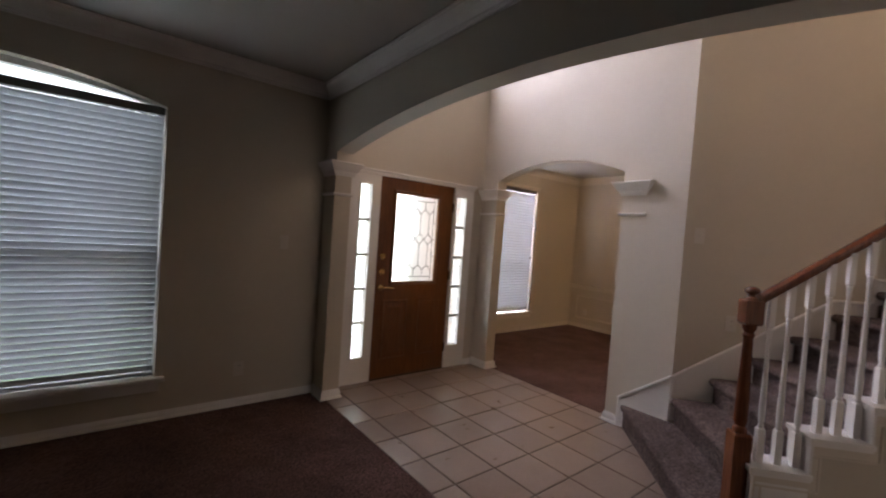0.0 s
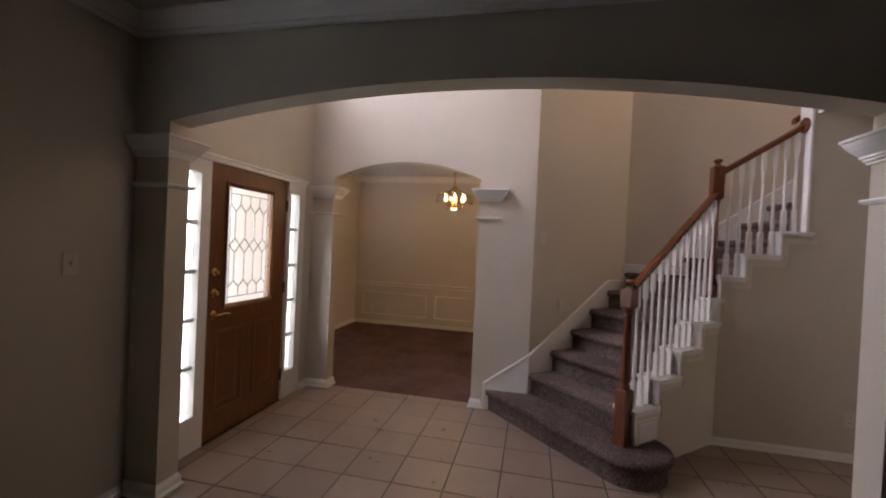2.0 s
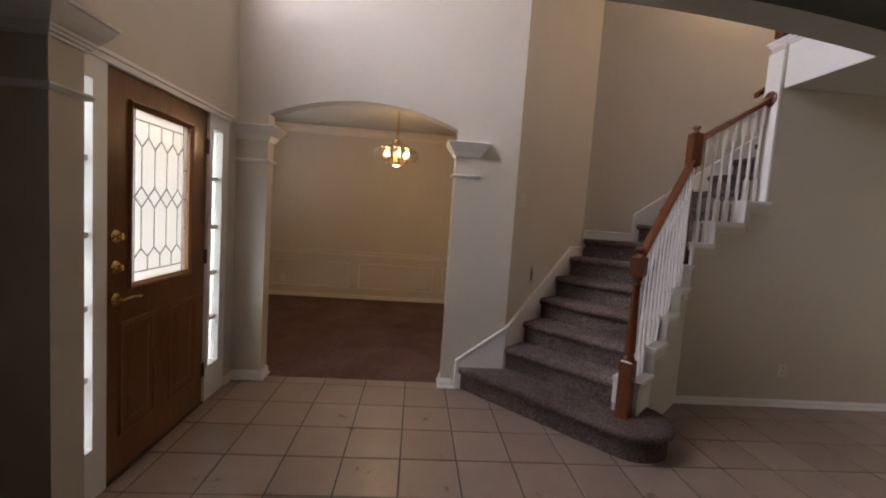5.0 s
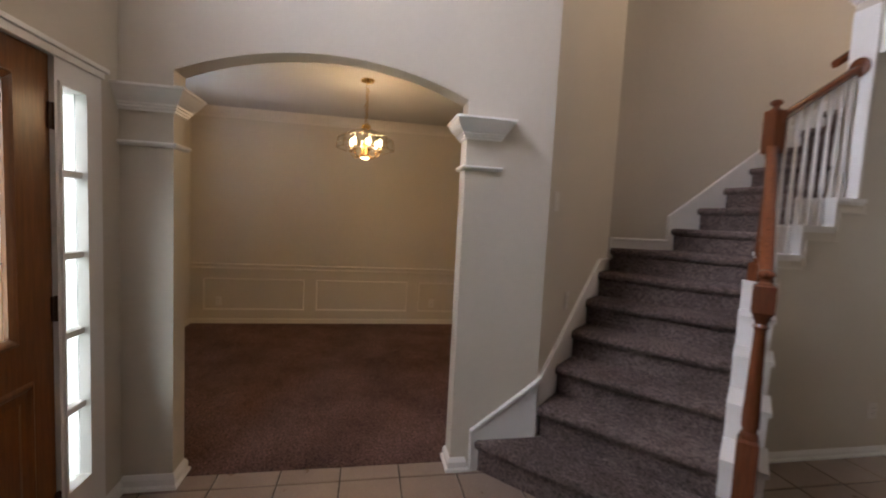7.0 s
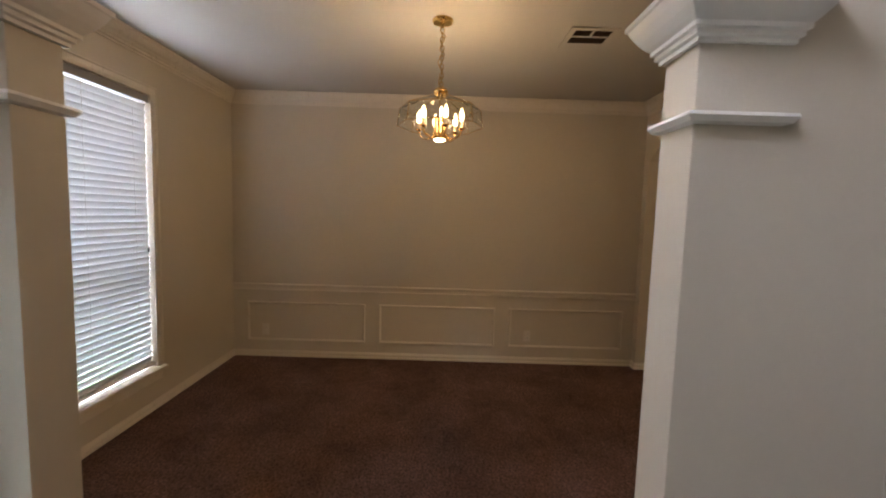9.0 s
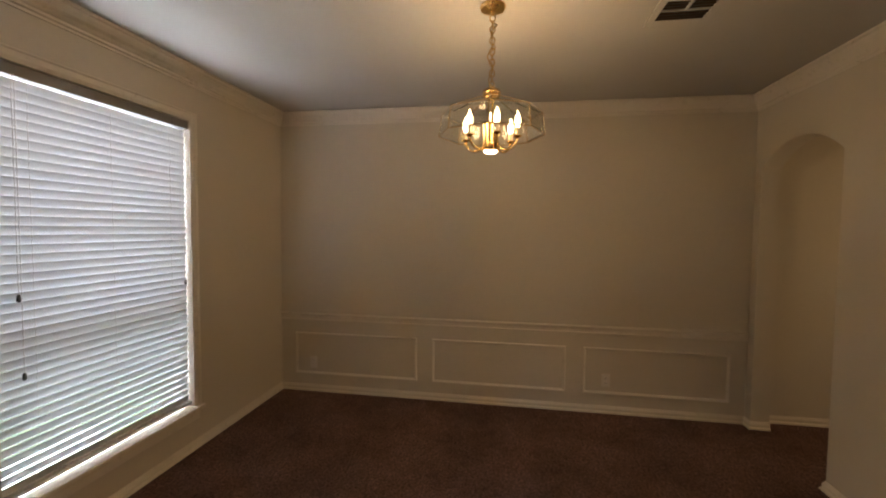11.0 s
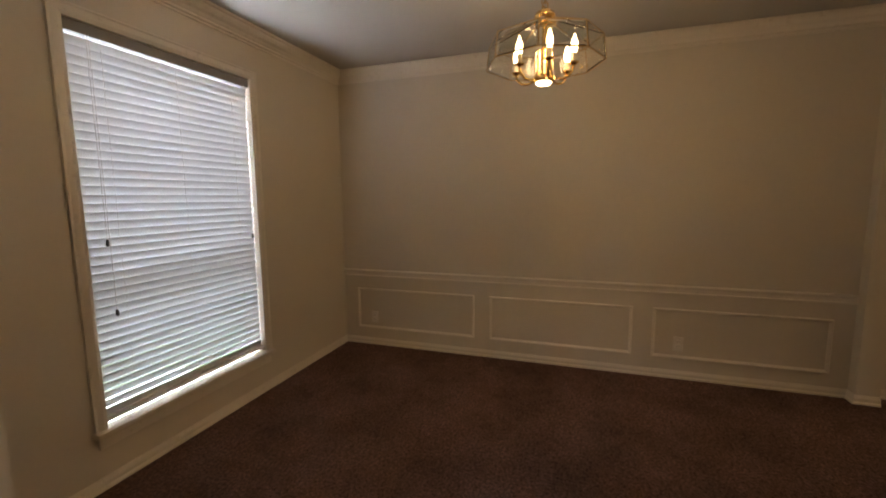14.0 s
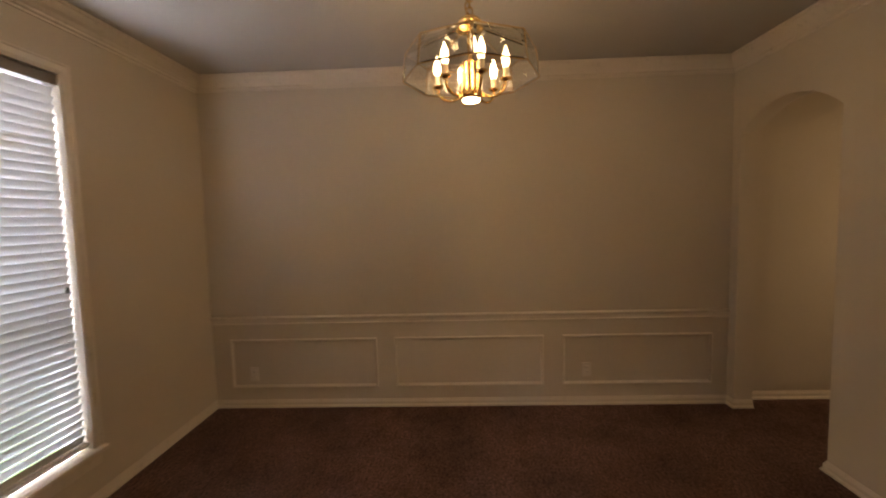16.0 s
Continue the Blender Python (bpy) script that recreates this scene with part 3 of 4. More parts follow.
setting("trim_apron_dining", boxes(((WIN_D[0] - 0.05, 4.908, WIN_D[2] - 0.09), (WIN_D[1] + 0.045, 4.928, WIN_D[2] - 0.026)), bevel=0.004), PANEL, "white apron below the window stool", "trim")
bm = bmesh.new()
prof = [(0.0, 0.0), (0.010, 0.0), (0.016, 0.02), (0.014, 0.048), (0.018, 0.056), (0.018, 0.062), (0.0, 0.062)]
line = [(WIN_D[0], WIN_D[2]), (WIN_D[0], WIN_D[3]), (WIN_D[1], WIN_D[3]), (WIN_D[1], WIN_D[2])]
cols = [(o, offset_line(line, w)) for o, w in prof]
loft(bm, [[(c[k][0], DIN_FRONT - o, c[k][1]) for o, c in cols] for k in range(4)])
setting("trim_casing_dining", bm, PANEL, "cream moulded casing round the dining room window", "window casing")

# ---- entrance door and sidelights ----
DX0, DX1, DTOP = 2.478, 3.405, 2.025
GX0, GX1, GZ0, GZ1 = 2.668, 3.203, 0.982, 1.88
door = setting("door_1", boxes(((DX0, 3.962, 0.012), (GX0, 4.005, DTOP)), ((GX1, 3.962, 0.012), (DX1, 4.005, DTOP)), ((GX0, 3.962, GZ1), (GX1, 4.005, DTOP)), ((GX0, 3.962, 0.012), (GX1, 4.005, GZ0))), DOOR_WOOD, "closed medium-brown wooden entrance door with leaded glass", "door")
for x0, x1, z0, z1, w, d in ((GX0 - 0.03, GX1 + 0.03, GZ0 - 0.03, GZ1 + 0.03, 0.036, 0.014), (2.575, 2.875, 0.20, 0.80, 0.03, 0.009), (3.0, 3.30, 0.20, 0.80, 0.03, 0.009)):
    bm = bmesh.new()
    line = [(x0, z0), (x1, z0), (x1, z1), (x0, z1)]
    prof = [(0.0, 0.0), (d * 0.6, 0.004), (d, 0.012), (d * 0.7, 0.022), (0.001, w)]
    cols = [(o, offset_line(line, q, True)) for o, q in prof]
    rings = [[(c[k][0], 3.962 - o, c[k][1]) for o, c in cols] for k in range(4)]
    loft(bm, rings + [rings[0]], True, False)
    part("glass_frame" if w > 0.03 else "panel_moulding", bm, DOOR_WOOD, door)
for x0, x1 in ((2.635, 2.815), (3.06, 3.24)):
    bm = bmesh.new()
    loft(bm, [[(x0, 3.961, 0.26), (x1, 3.961, 0.26), (x1, 3.961, 0.74), (x0, 3.961, 0.74)], [(x0 + 0.02, 3.955, 0.28), (x1 - 0.02, 3.955, 0.28), (x1 - 0.02, 3.955, 0.72), (x0 + 0.02, 3.955, 0.72)]])
    part("raised_panel", bm, DOOR_WOOD, door)
part("pane", boxes(((GX0, 3.982, GZ0), (GX1, 3.988, GZ1))), PATTERN_GLASS, door, "textured leaded glass").visible_shadow = False


def came(bm, pts, r=0.0032):
    for a, b in zip(pts, pts[1:]):
        tube(bm, [(a[0], 3.981, a[1]), (b[0], 3.981, b[1])], r, 6)


gw, gm = GX1 - GX0, (GX0 + GX1) / 2
bm = bmesh.new()
ix0, ix1, iz0, iz1 = GX0 + 0.045, GX1 - 0.045, GZ0 + 0.05, GZ1 - 0.05
came(bm, [(ix0, iz0), (ix1, iz0), (ix1, iz1), (ix0, iz1), (ix0, iz0)])
step, tall = (ix1 - ix0) / 4, iz1 - iz0
zm = (iz0 + iz1) / 2


def zigzag(at_joint, at_middle):
    came(bm, [(ix0 + i * step / 2, at_middle if i % 2 else at_joint) for i in range(9)], 0.004)


zigzag(iz1 - 0.10 * tall, iz1 - 0.17 * tall)
zigzag(zm, zm + 0.07 * tall)
zigzag(zm, zm - 0.07 * tall)
zigzag(iz0 + 0.095 * tall, iz0 + 0.155 * tall)
for i in range(4):
    x = ix0 + (i + 0.5) * step
    came(bm, [(x, zm + 0.07 * tall), (x, iz1 - 0.17 * tall)])
    came(bm, [(x, iz0 + 0.155 * tall), (x, zm - 0.07 * tall)])
    if i:
        came(bm, [(ix0 + i * step, iz1), (ix0 + i * step, iz1 - 0.10 * tall)])
        came(bm, [(ix0 + i * step, iz0), (ix0 + i * step, iz0 + 0.095 * tall)])
for x, z0, z1 in ((ix0, GZ1, iz1), (ix0, GZ0, iz0), (ix1, GZ1, iz1), (ix1, GZ0, iz0)):
    came(bm, [(x, z0), (x, z1)])
for z in (zm, iz0 + 0.22, iz1 - 0.22):
    came(bm, [(GX0, z), (ix0, z)])
    came(bm, [(ix1, z), (GX1, z)])
part("came", bm, LEAD, door, "dark lead cames in a diamond pattern")
for z, nm in ((1.235, "deadbolt"), (1.083, "deadbolt"), (0.925, "door_handle")):
    bm = bmesh.new()
    rings = [[(2.547 + r * math.cos(a), 3.962 - d, z + r * math.sin(a)) for a in (2 * math.pi * k / 24 for k in range(24))] for r, d in ((0.033, 0.0), (0.033, 0.006), (0.027, 0.012), (0.014, 0.014), (0.013, 0.03), (0.004, 0.032))]
    loft(bm, rings)
    if nm == "deadbolt":
        box(bm, (2.541, 3.918, z - 0.016), (2.553, 3.932, z + 0.016), 0.004)
    else:
        tube(bm, [(2.547, 3.932, z), (2.547, 3.915, z), (2.565, 3.908, z + 0.004), (2.605, 3.908, z + 0.006), (2.65, 3.91, z - 0.004), (2.667, 3.914, z - 0.002)], 0.0085, 10)
    smooth(part(nm, bm, BRASS, door, "polished brass " + ("lever handle" if nm == "door_handle" else "deadbolt turn")))
for z in (0.24, 1.05, 1.80):
    bm = boxes(((3.392, 3.953, z - 0.05), (3.425, 3.9615, z + 0.05)), bevel=0.002)
    turned(bm, [(0.007, -0.052), (0.007, 0.052)], 10, (3.414, 3.952, z))
    part("hinge", bm, BRONZE, door, "dark metal hinge")


def sidelight(name, x0, x1, gx0, gx1):
    """A narrow white side panel with five panes; the frame takes all from x0 to x1."""
    zs = [0.255, 0.588, 0.918, 1.25, 1.588, 1.925]
    pairs = [((x0, 3.945, 0.0), (gx0, 4.03, UNIT[2])), ((gx1, 3.945, 0.0), (x1, 4.03, UNIT[2])), ((gx0, 3.945, 0.0), (gx1, 4.03, zs[0])), ((gx0, 3.945, zs[-1]), (gx1, 4.03, UNIT[2]))]
    s = setting(name, boxes(*pairs), TRIM, "narrow white sidelight with five small panes beside the door", "sidelight")
    for z in zs[1:-1]:
        part("muntin", boxes(((gx0, 3.955, z - 0.014), (gx1, 4.0, z + 0.014)), bevel=0.004), TRIM, s)
    for a, b in zip(zs, zs[1:]):
        part("pane", boxes(((gx0, 3.982, a), (gx1, 3.987, b))), GLASS, s).visible_shadow = False
    bm = bmesh.new()
    line = [(gx0, zs[0]), (gx1, zs[0]), (gx1, zs[-1]), (gx0, zs[-1])]
    cols = [(o, offset_line(line, -w, True)) for o, w in ((0.0, 0.0), (0.008, 0.0), (0.008, 0.012), (0.0, 0.016))]
    rings = [[(c[k][0], 3.945 - o, c[k][1]) for o, c in cols] for k in range(4)]
    loft(bm, rings + [rings[0]], True, False)
    part("glazing_bead", bm, TRIM, s)
    return s


sidelight("window_4", UNIT[0], DX0 - 0.005, 2.258, 2.376)
sidelight("window_5", DX1 + 0.005, UNIT[1], 3.44, 3.582)
setting("trim_door_head", boxes(((DX0 - 0.005, 3.945, DTOP + 0.004), (DX1 + 0.005, 4.03, UNIT[2])), ((UNIT[0] - 0.03, 3.925, UNIT[2] - 0.004), (UNIT[1] + 0.03, 3.955, UNIT[2] + 0.016)), ((UNIT[0] - 0.01, 3.935, UNIT[2] - 0.035), (UNIT[1] + 0.01, 3.945, UNIT[2] - 0.004)), bevel=0.003), TRIM, "slim white head moulding above door and sidelights", "door trim")
setting("trim_threshold", boxes(((DX0 - 0.003, 3.95, -0.004), (DX1 + 0.003, 4.06, 0.011)), bevel=0.003), BRONZE, "dark metal threshold", "threshold")
setting("baseboard_foyer_front", moulding([(DIN_X0 - 0.017, FRONT), (UNIT[1] + 0.001, FRONT)], BASE()), TRIM, "white painted baseboard", "baseboard")

# ---- staircase ----
R, RUN, WIDTH = 0.187, 0.255, 1.03
stair = thing("staircase", (*A0, 0), "carpeted staircase in grey-brown pile with a diagonal lower flight", "staircase")


def on_flight(d, n):
    return A0 + dA * d + nA * n


def local(bm):
    bmesh.ops.translate(bm, vec=(-A0.x, -A0.y, 0), verts=bm.verts)
    return bm


NOSE = [(0.034, -R), (0.034, -0.062), (0.012, -0.056), (0.001, -0.04), (-0.002, -0.024), (0.006, -0.008), (0.022, 0.0)]


def tread(bm, p, q, along, depth, top, depth_q=None):
    """One carpeted step from p to q (plan points on its nosing line)."""
    rings = []
    for origin, dep in ((p, depth), (q, depth_q or depth)):
        prof = NOSE + [(dep + 0.034, 0.0), (dep + 0.034, -R)]
        rings.append([(origin.x + along.x * d, origin.y + along.y * d, top + z) for d, z in prof])
    return loft(bm, rings)


S2 = 0.0                                    # nosing of the second step, along the flight
# the first step with its rounded end
def rounded(inset):
    pts = []
    r = 0.275 - inset
    cd, cn = -0.005, 1.06
    pts.append(on_flight(-0.28 + inset, -0.26))
    for i in range(17):
        a = math.pi * (-0.5 + i / 16 * 1.0)
        pts.append(on_flight(cd + r * math.sin(a), cn + r * math.cos(a)))
    pts.append(on_flight(0.15, 1.0))
    pts.append(on_flight(0.15, 0.012))
    pts.append(on_flight(0.0, 0.012))
    return [p if p.x < 3.831 else Vector((3.831, p.y)) for p in pts]


bm = bmesh.new()
loft(bm, [[(p.x, p.y, z) for p in rounded(i)] for i, z in ((0.034, 0.0), (0.034, R - 0.062), (0.012, R - 0.056), (0.001, R - 0.04), (-0.002, R - 0.024), (0.006, R - 0.008), (0.022, R))])
smooth(part("step", local(bm), STAIR_CARPET, stair), 50)
for k in range(2, 7):
    d = S2 + (k - 2) * RUN
    bm = bmesh.new()
    tread(bm, on_flight(d, 0.012), on_flight(d, WIDTH - 0.095), dA, RUN, k * R)
    smooth(part("step", local(bm), STAIR_CARPET, stair), 50)
OPEN_X = 3.81
p7, q7 = on_flight(S2 + 5 * RUN, 0.012), on_flight(S2 + 5 * RUN, 0.012)
t7 = (q7.x - (OPEN_X + 0.055)) / -nA.x
q7 = q7 + nA * t7
Y_WALL, Y_OPEN, RUN2 = 0.19, 0.055, 0.24
bm = bmesh.new()
loft(bm, [[(o.x + dA.x * d, o.y + dA.y * d, 7 * R + z) for d, z in NOSE + [(0.06, 0.0), (0.06, -R)]] for o in (p7, q7)])
land = [p7 + dA * 0.05, Vector((4.705, 0.737)), Vector((4.705, Y_WALL - 0.05)), Vector((OPEN_X + 0.055, Y_OPEN - 0.05)), q7 + dA * 0.05]
prism(bm, [tuple(p) for p in land], 6 * R, 7 * R - 0.0005)
smooth(part("step", local(bm), STAIR_CARPET, stair), 50)
for k in range(8, 17):
    dy = -(k - 8) * RUN2
    bm = bmesh.new()
    tread(bm, Vector((4.698, Y_WALL + dy)), Vector((OPEN_X + 0.055, Y_OPEN + dy)), Vector((0, -1)), RUN2 if k < 16 else 1.5, k * R)
    smooth(part("step", local(bm), STAIR_CARPET, stair), 50)


# outer side of the stairs: stepped wall, caps, risers in white
def curb_box(bm, a, b, n0, n1, z0, z1):
    pts = [on_flight(a, n0), on_flight(b, n0), on_flight(b, n1), on_flight(a, n1)]
    return prism(bm, [tuple(p) for p in pts], z0, z1)


C0, C1 = WIDTH - 0.095, WIDTH + 0.06
END1 = 1.075
steps = [(S2 - 0.005, 0.0)]
for k in range(2, 7):
    a = S2 + (k - 2) * RUN - 0.005
    steps += [(a, k * R + 0.035), (min(a + RUN, END1), k * R + 0.035)]
steps.append((END1, 0.0))
bm = loft(bmesh.new(), [[(*on_flight(d, n), z) for d, z in steps] for n in (C0, C1)])
setting("wall_stair_side", bm, WALL, "greige stepped wall below the stair balusters", "wall")
steps = [(0.222, 0.0), (0.222, 7 * R + 0.035), (0.05, 7 * R + 0.035), (0.05, 8 * R + 0.035), (-0.19, 8 * R + 0.035), (-0.19, 9 * R + 0.035), (-0.36, 9 * R + 0.035), (-0.36, 0.0)]
setting("wall_landing_side", slab(bmesh.new(), steps, "x", OPEN_X - 0.09, OPEN_X + 0.05), WALL, "greige stepped wall below the upper stair balusters", "wall")
box_wall = boxes(((OPEN_X - 0.09, BACK, 0), (OPEN_X + 0.05, -0.36, UPPER + 0.03)))
setting("wall_under_stair", box_wall, WALL, "plain greige hall wall below the upper stairs", "wall")
setting("trim_stair_corner", boxes(((OPEN_X - 0.095, -0.365, 9 * R + 0.06), (OPEN_X + 0.055, -0.345, HALL_TOP + 0.3)), bevel=0.002), TRIM, "white corner board where the handrail ends", "trim")

trim = thing("stair_stringer", (*A0, 0), "white painted stepped stringer with overhanging caps", "stair trim")
for k in range(2, 7):
    a = S2 + (k - 2) * RUN - 0.005
    b = min(a + RUN, END1 - 0.02)
    z = k * R + 0.035
    bm = bmesh.new()
    curb_box(bm, a - 0.026, b, C0 - 0.004, C1 + 0.026, z, z + 0.024)
    curb_box(bm, a - 0.014, b, C0 - 0.002, C1 + 0.014, z - 0.018, z)
    part("cap", local(bm), TRIM, trim)
    bm = bmesh.new()
    curb_box(bm, a - 0.012, a, C0 - 0.002, C1 + 0.012, z - R + 0.024, z - 0.018)
    part("riser_board", local(bm), TRIM, trim)
    bm = bmesh.new()
    curb_box(bm, a + 0.0005, b + 0.03, C1, C1 + 0.006, z - 0.062, z - 0.018)
    curb_box(bm, a + 0.0005, b + 0.034, C1, C1 + 0.012, z - 0.072, z - 0.062)
    curb_box(bm, a + 0.0005, a + 0.03, C1, C1 + 0.006, z - R - 0.018, z - 0.072)
    curb_box(bm, a + 0.03, a + 0.04, C1, C1 + 0.012, z - R - 0.062, z - 0.072)
    part("band", local(bm), PANEL, trim, "cream stepped band below the cap")
bm = bmesh.new()
curb_box(bm, 0.005, RUN - 0.012, C1, C1 + 0.010, R + 0.015, 2 * R - 0.016)
curb_box(bm, 0.035, RUN - 0.04, C1 + 0.010, C1 + 0.014, R + 0.045, 2 * R - 0.045)
part("end_panel", local(bm), TRIM, trim)
X0S, X1S = OPEN_X - 0.09, OPEN_X + 0.05
for y0, y1, top in ((0.218, 0.05, 7 * R), (0.05, -0.19, 8 * R), (-0.19, -0.345, 9 * R)):
    z = top + 0.035
    ext = 0.05 if top > 8.5 * R else 0.0
    bm = boxes(((X0S - 0.026, y0 + 0.026, z), (X1S + 0.004, y1 - ext, z + 0.024)), ((X0S - 0.014, y0 + 0.014, z - 0.018), (X1S + 0.002, y1 - ext, z)))
    part("cap", local(bm), TRIM, trim)
    bm = boxes(((X0S - 0.012, y0 + 0.012, z - R + 0.024), (X1S + 0.002, y0, z - 0.018)))
    part("riser_board", local(bm), TRIM, trim)
    bm = boxes(((X0S - 0.006, y0, z - 0.062), (X0S, y1 - ext - 0.03, z - 0.018)), ((X0S - 0.012, y0, z - 0.072), (X0S, y1 - ext - 0.034, z - 0.062)), ((X0S - 0.006, y0, z - R - 0.018), (X0S, y0 - 0.03, z - 0.072)), ((X0S - 0.012, y0 - 0.03, z - R - 0.062), (X0S, y0 - 0.04, z - 0.072)))
    part("band", local(bm), PANEL, trim, "cream stepped band below the cap")


# skirt boards against the walls
def skirt(name, p, q, pts, first, count, thick=0.014):
    """A board on the wall from plan point p to q; pts are (share, z) round its outline."""
    p, q = Vector(p), Vector(q)
    nn = Vector((-(q - p).y, (q - p).x)).normalized()
    if nn.dot(Vector((3.3, 0.4)) - p) < 0:
        nn = -nn
    rings = [[(*(p + (q - p) * s + nn * o), z) for s, z in pts] for o in (0.0, thick)]
    board = setting(name, loft(bmesh.new(), rings), TRIM, "white painted skirt board rising with the stairs", "stair skirt")
    # a rounded cap moulding along the upper edge
    length = (q - p).length
    edge = [(s * length, z) for s, z in pts[first:first + count]]
    cols = [(o, offset_line(edge, w)) for o, w in ((0.0, 0.003), (thick + 0.004, 0.003), (thick + 0.009, -0.003), (thick + 0.009, -0.016), (thick + 0.004, -0.022), (0.0, -0.022))]
    d = (q - p) / length
    bm = bmesh.new()
    loft(bm, [[(*(p + d * c[k][0] + nn * o), c[k][1]) for o, c in cols] for k in range(len(edge))])
    part("cap_moulding", bm, TRIM, board)


skirt("trim_skirt_1", (DIN_X0, 2.112), (DIN_X0, 1.71), [(0, 0), (0, 0.245), (1, 0.545), (1, 0)], 0, 3)
skirt("trim_skirt_2", A0, A1, [(0, 0.2), (0, 0.545), (0.80, 6 * R + 0.10), (0.985, 6 * R + 0.10), (0.985, 7 * R + 0.085), (1, 7 * R + 0.085), (1, 5 * R), (0.6, 2 * R)], 1, 5)
skirt("trim_skirt_3", (4.71, 0.76), (4.71, -2.0), [(0, 7 * R - 0.1), (0, 7 * R + 0.085), ((0.76 - 0.225) / 2.76, 7 * R + 0.085), ((0.76 - 0.225) / 2.76, 8 * R + 0.10), (1, 16 * R + 0.24), (1, 15 * R), ((0.76 - 0.18) / 2.76, 7 * R - 0.05)], 1, 4)

# ---- balustrade ----
def newel(place, height, turn, block, label, top_block):
    nw = thing("newel_post", place, label, "newel post", "newel posts of the stairs")
    w = 0.042
    bm = bmesh.new()
    square_rings(bm, [(w, 0.0), (w, block - 0.012), (w - 0.008, block)], turn=turn)
    part("base_block", bm, RAIL_WOOD, nw)
    top = height - 0.075
    tb = top - top_block
    bm = bmesh.new()
    span = tb - block
    turned(bm, [(0.034, block), (0.036, block + 0.02), (0.026, block + 0.035), (0.033, block + 0.055), (0.034, block + 0.16 * span), (0.026, block + 0.6 * span), (0.022, tb - 0.07), (0.03, tb - 0.055), (0.022, tb - 0.04), (0.032, tb - 0.02), (0.034, tb)], 20)
    smooth(part("shaft", bm, RAIL_WOOD, nw), 50)
    bm = bmesh.new()
    square_rings(bm, [(w - 0.008, tb), (w, tb + 0.01), (w, top - 0.006), (w - 0.006, top)], turn=turn)
    part("top_block", bm, RAIL_WOOD, nw)
    bm = bmesh.new()
    turned(bm, [(0.032, top), (0.030, top + 0.008), (0.019, top + 0.014), (0.018, top + 0.026), (0.032, top + 0.036), (0.035, top + 0.046), (0.031, top + 0.056), (0.018, top + 0.064), (0.002, top + 0.067)], 20)
    smooth(part("finial", bm, RAIL_WOOD, nw), 50)
    return nw


turnA = math.atan2(dA.y, dA.x)
N1, N2 = on_flight(-0.05, WIDTH), Vector((OPEN_X - 0.02, 0.262))
newel((*N1, R), 1.155, turnA, 0.39, "turned reddish-brown wooden newel post on the bottom step", 0.13)
newel((*N2, 6 * R + 0.059), 1.156, 0.0, 0.12, "turned reddish-brown wooden newel post at the turn", 0.27)


def baluster_mesh(h):
    """The turned white spindle of height h: foot block, shaft, head block."""
    a, b, c = bmesh.new(), bmesh.new(), bmesh.new()
    square_rings(a, [(0.0165, 0.0), (0.0165, 0.17), (0.011, 0.18)])
    turned(b, [(0.011, 0.178), (0.0145, 0.19), (0.009, 0.2), (0.0135, 0.215), (0.0145, 0.26), (0.0105, 0.45 * h + 0.08), (0.0088, h - 0.22), (0.0125, h - 0.205), (0.009, h - 0.195), (0.0135, h - 0.178), (0.011, h - 0.165)], 12)
    square_rings(c, [(0.010, h - 0.167), (0.0138, h - 0.152), (0.0138, h)])
    return mesh_of("foot_block", a, TRIM), mesh_of("spindle", b, TRIM), mesh_of("head_block", c, TRIM)


def rail_profile(scale=1.0):
    half = [(0.0, -0.026), (0.018, -0.026), (0.02, -0.014), (0.026, -0.006), (0.03, 0.006), (0.028, 0.02), (0.018, 0.029), (0.0, 0.032)]
    return [(x * scale, z * scale) for x, z in half + [(-x, z) for x, z in half[-2:0:-1]]]


def hand_rail(p, q, label, rosette=False):
    p, q = Vector(p), Vector(q)
    hr = thing("handrail", p, label, "handrail", "handrails of the stairs")
    d = q - p
    side = Vector((-d.y, d.x, 0)).normalized()
    bm = bmesh.new()
    loft(bm, [[tuple(o + side * a + Vector((0, 0, z))) for a, z in rail_profile()] for o in (Vector((0, 0, 0)), d)])
    smooth(part("rail", bm, RAIL_WOOD, hr), 40)
    if rosette:
        bm = bmesh.new()
        e = d.normalized()
        rings = [[(d.x + r * math.cos(t), d.y - o, d.z + r * math.sin(t)) for t in (2 * math.pi * k / 28 for k in range(28))] for r, o in ((0.062, 0.0), (0.062, -0.012), (0.05, -0.02), (0.046, -0.022))]
        loft(bm, rings)
        smooth(part("rosette", bm, RAIL_WOOD, hr, "round wooden rosette"), 40)
    return hr


N1r, N2r = N1 + dA * 0.035, N2 - dA * 0.035
Z1 = 2 * R + 0.895
SLOPE = R / RUN
span1 = (N2r - N1r).length
hand_rail((*N1r, Z1), (*N2r, Z1 + SLOPE * span1), "reddish-brown wooden handrail of the lower flight")
RX = OPEN_X - 0.02
SL2 = 0.66
hand_rail((RX, N2.y - 0.04, 2.215), (RX, -0.345, 2.215 + SL2 * (N2.y - 0.04 + 0.345)), "reddish-brown wooden handrail ending on a rosette", True)

wall_rail = hand_rail((3.93, -0.33, 2.66), (3.93, -1.75, 3.66), "reddish-brown wooden wall rail beside the upper steps")
for f in (0.08, 0.6):
    bm = bmesh.new()
    y, z = -1.42 * f, 1.0 * f
    tube(bm, [(0, y, z - 0.02), (0, y, z - 0.05), (-0.03, y, z - 0.06), (-0.068, y, z - 0.06)], 0.006, 8)
    smooth(part("bracket", bm, BRASS, wall_rail, "brass rail bracket"), 50)
made = {}


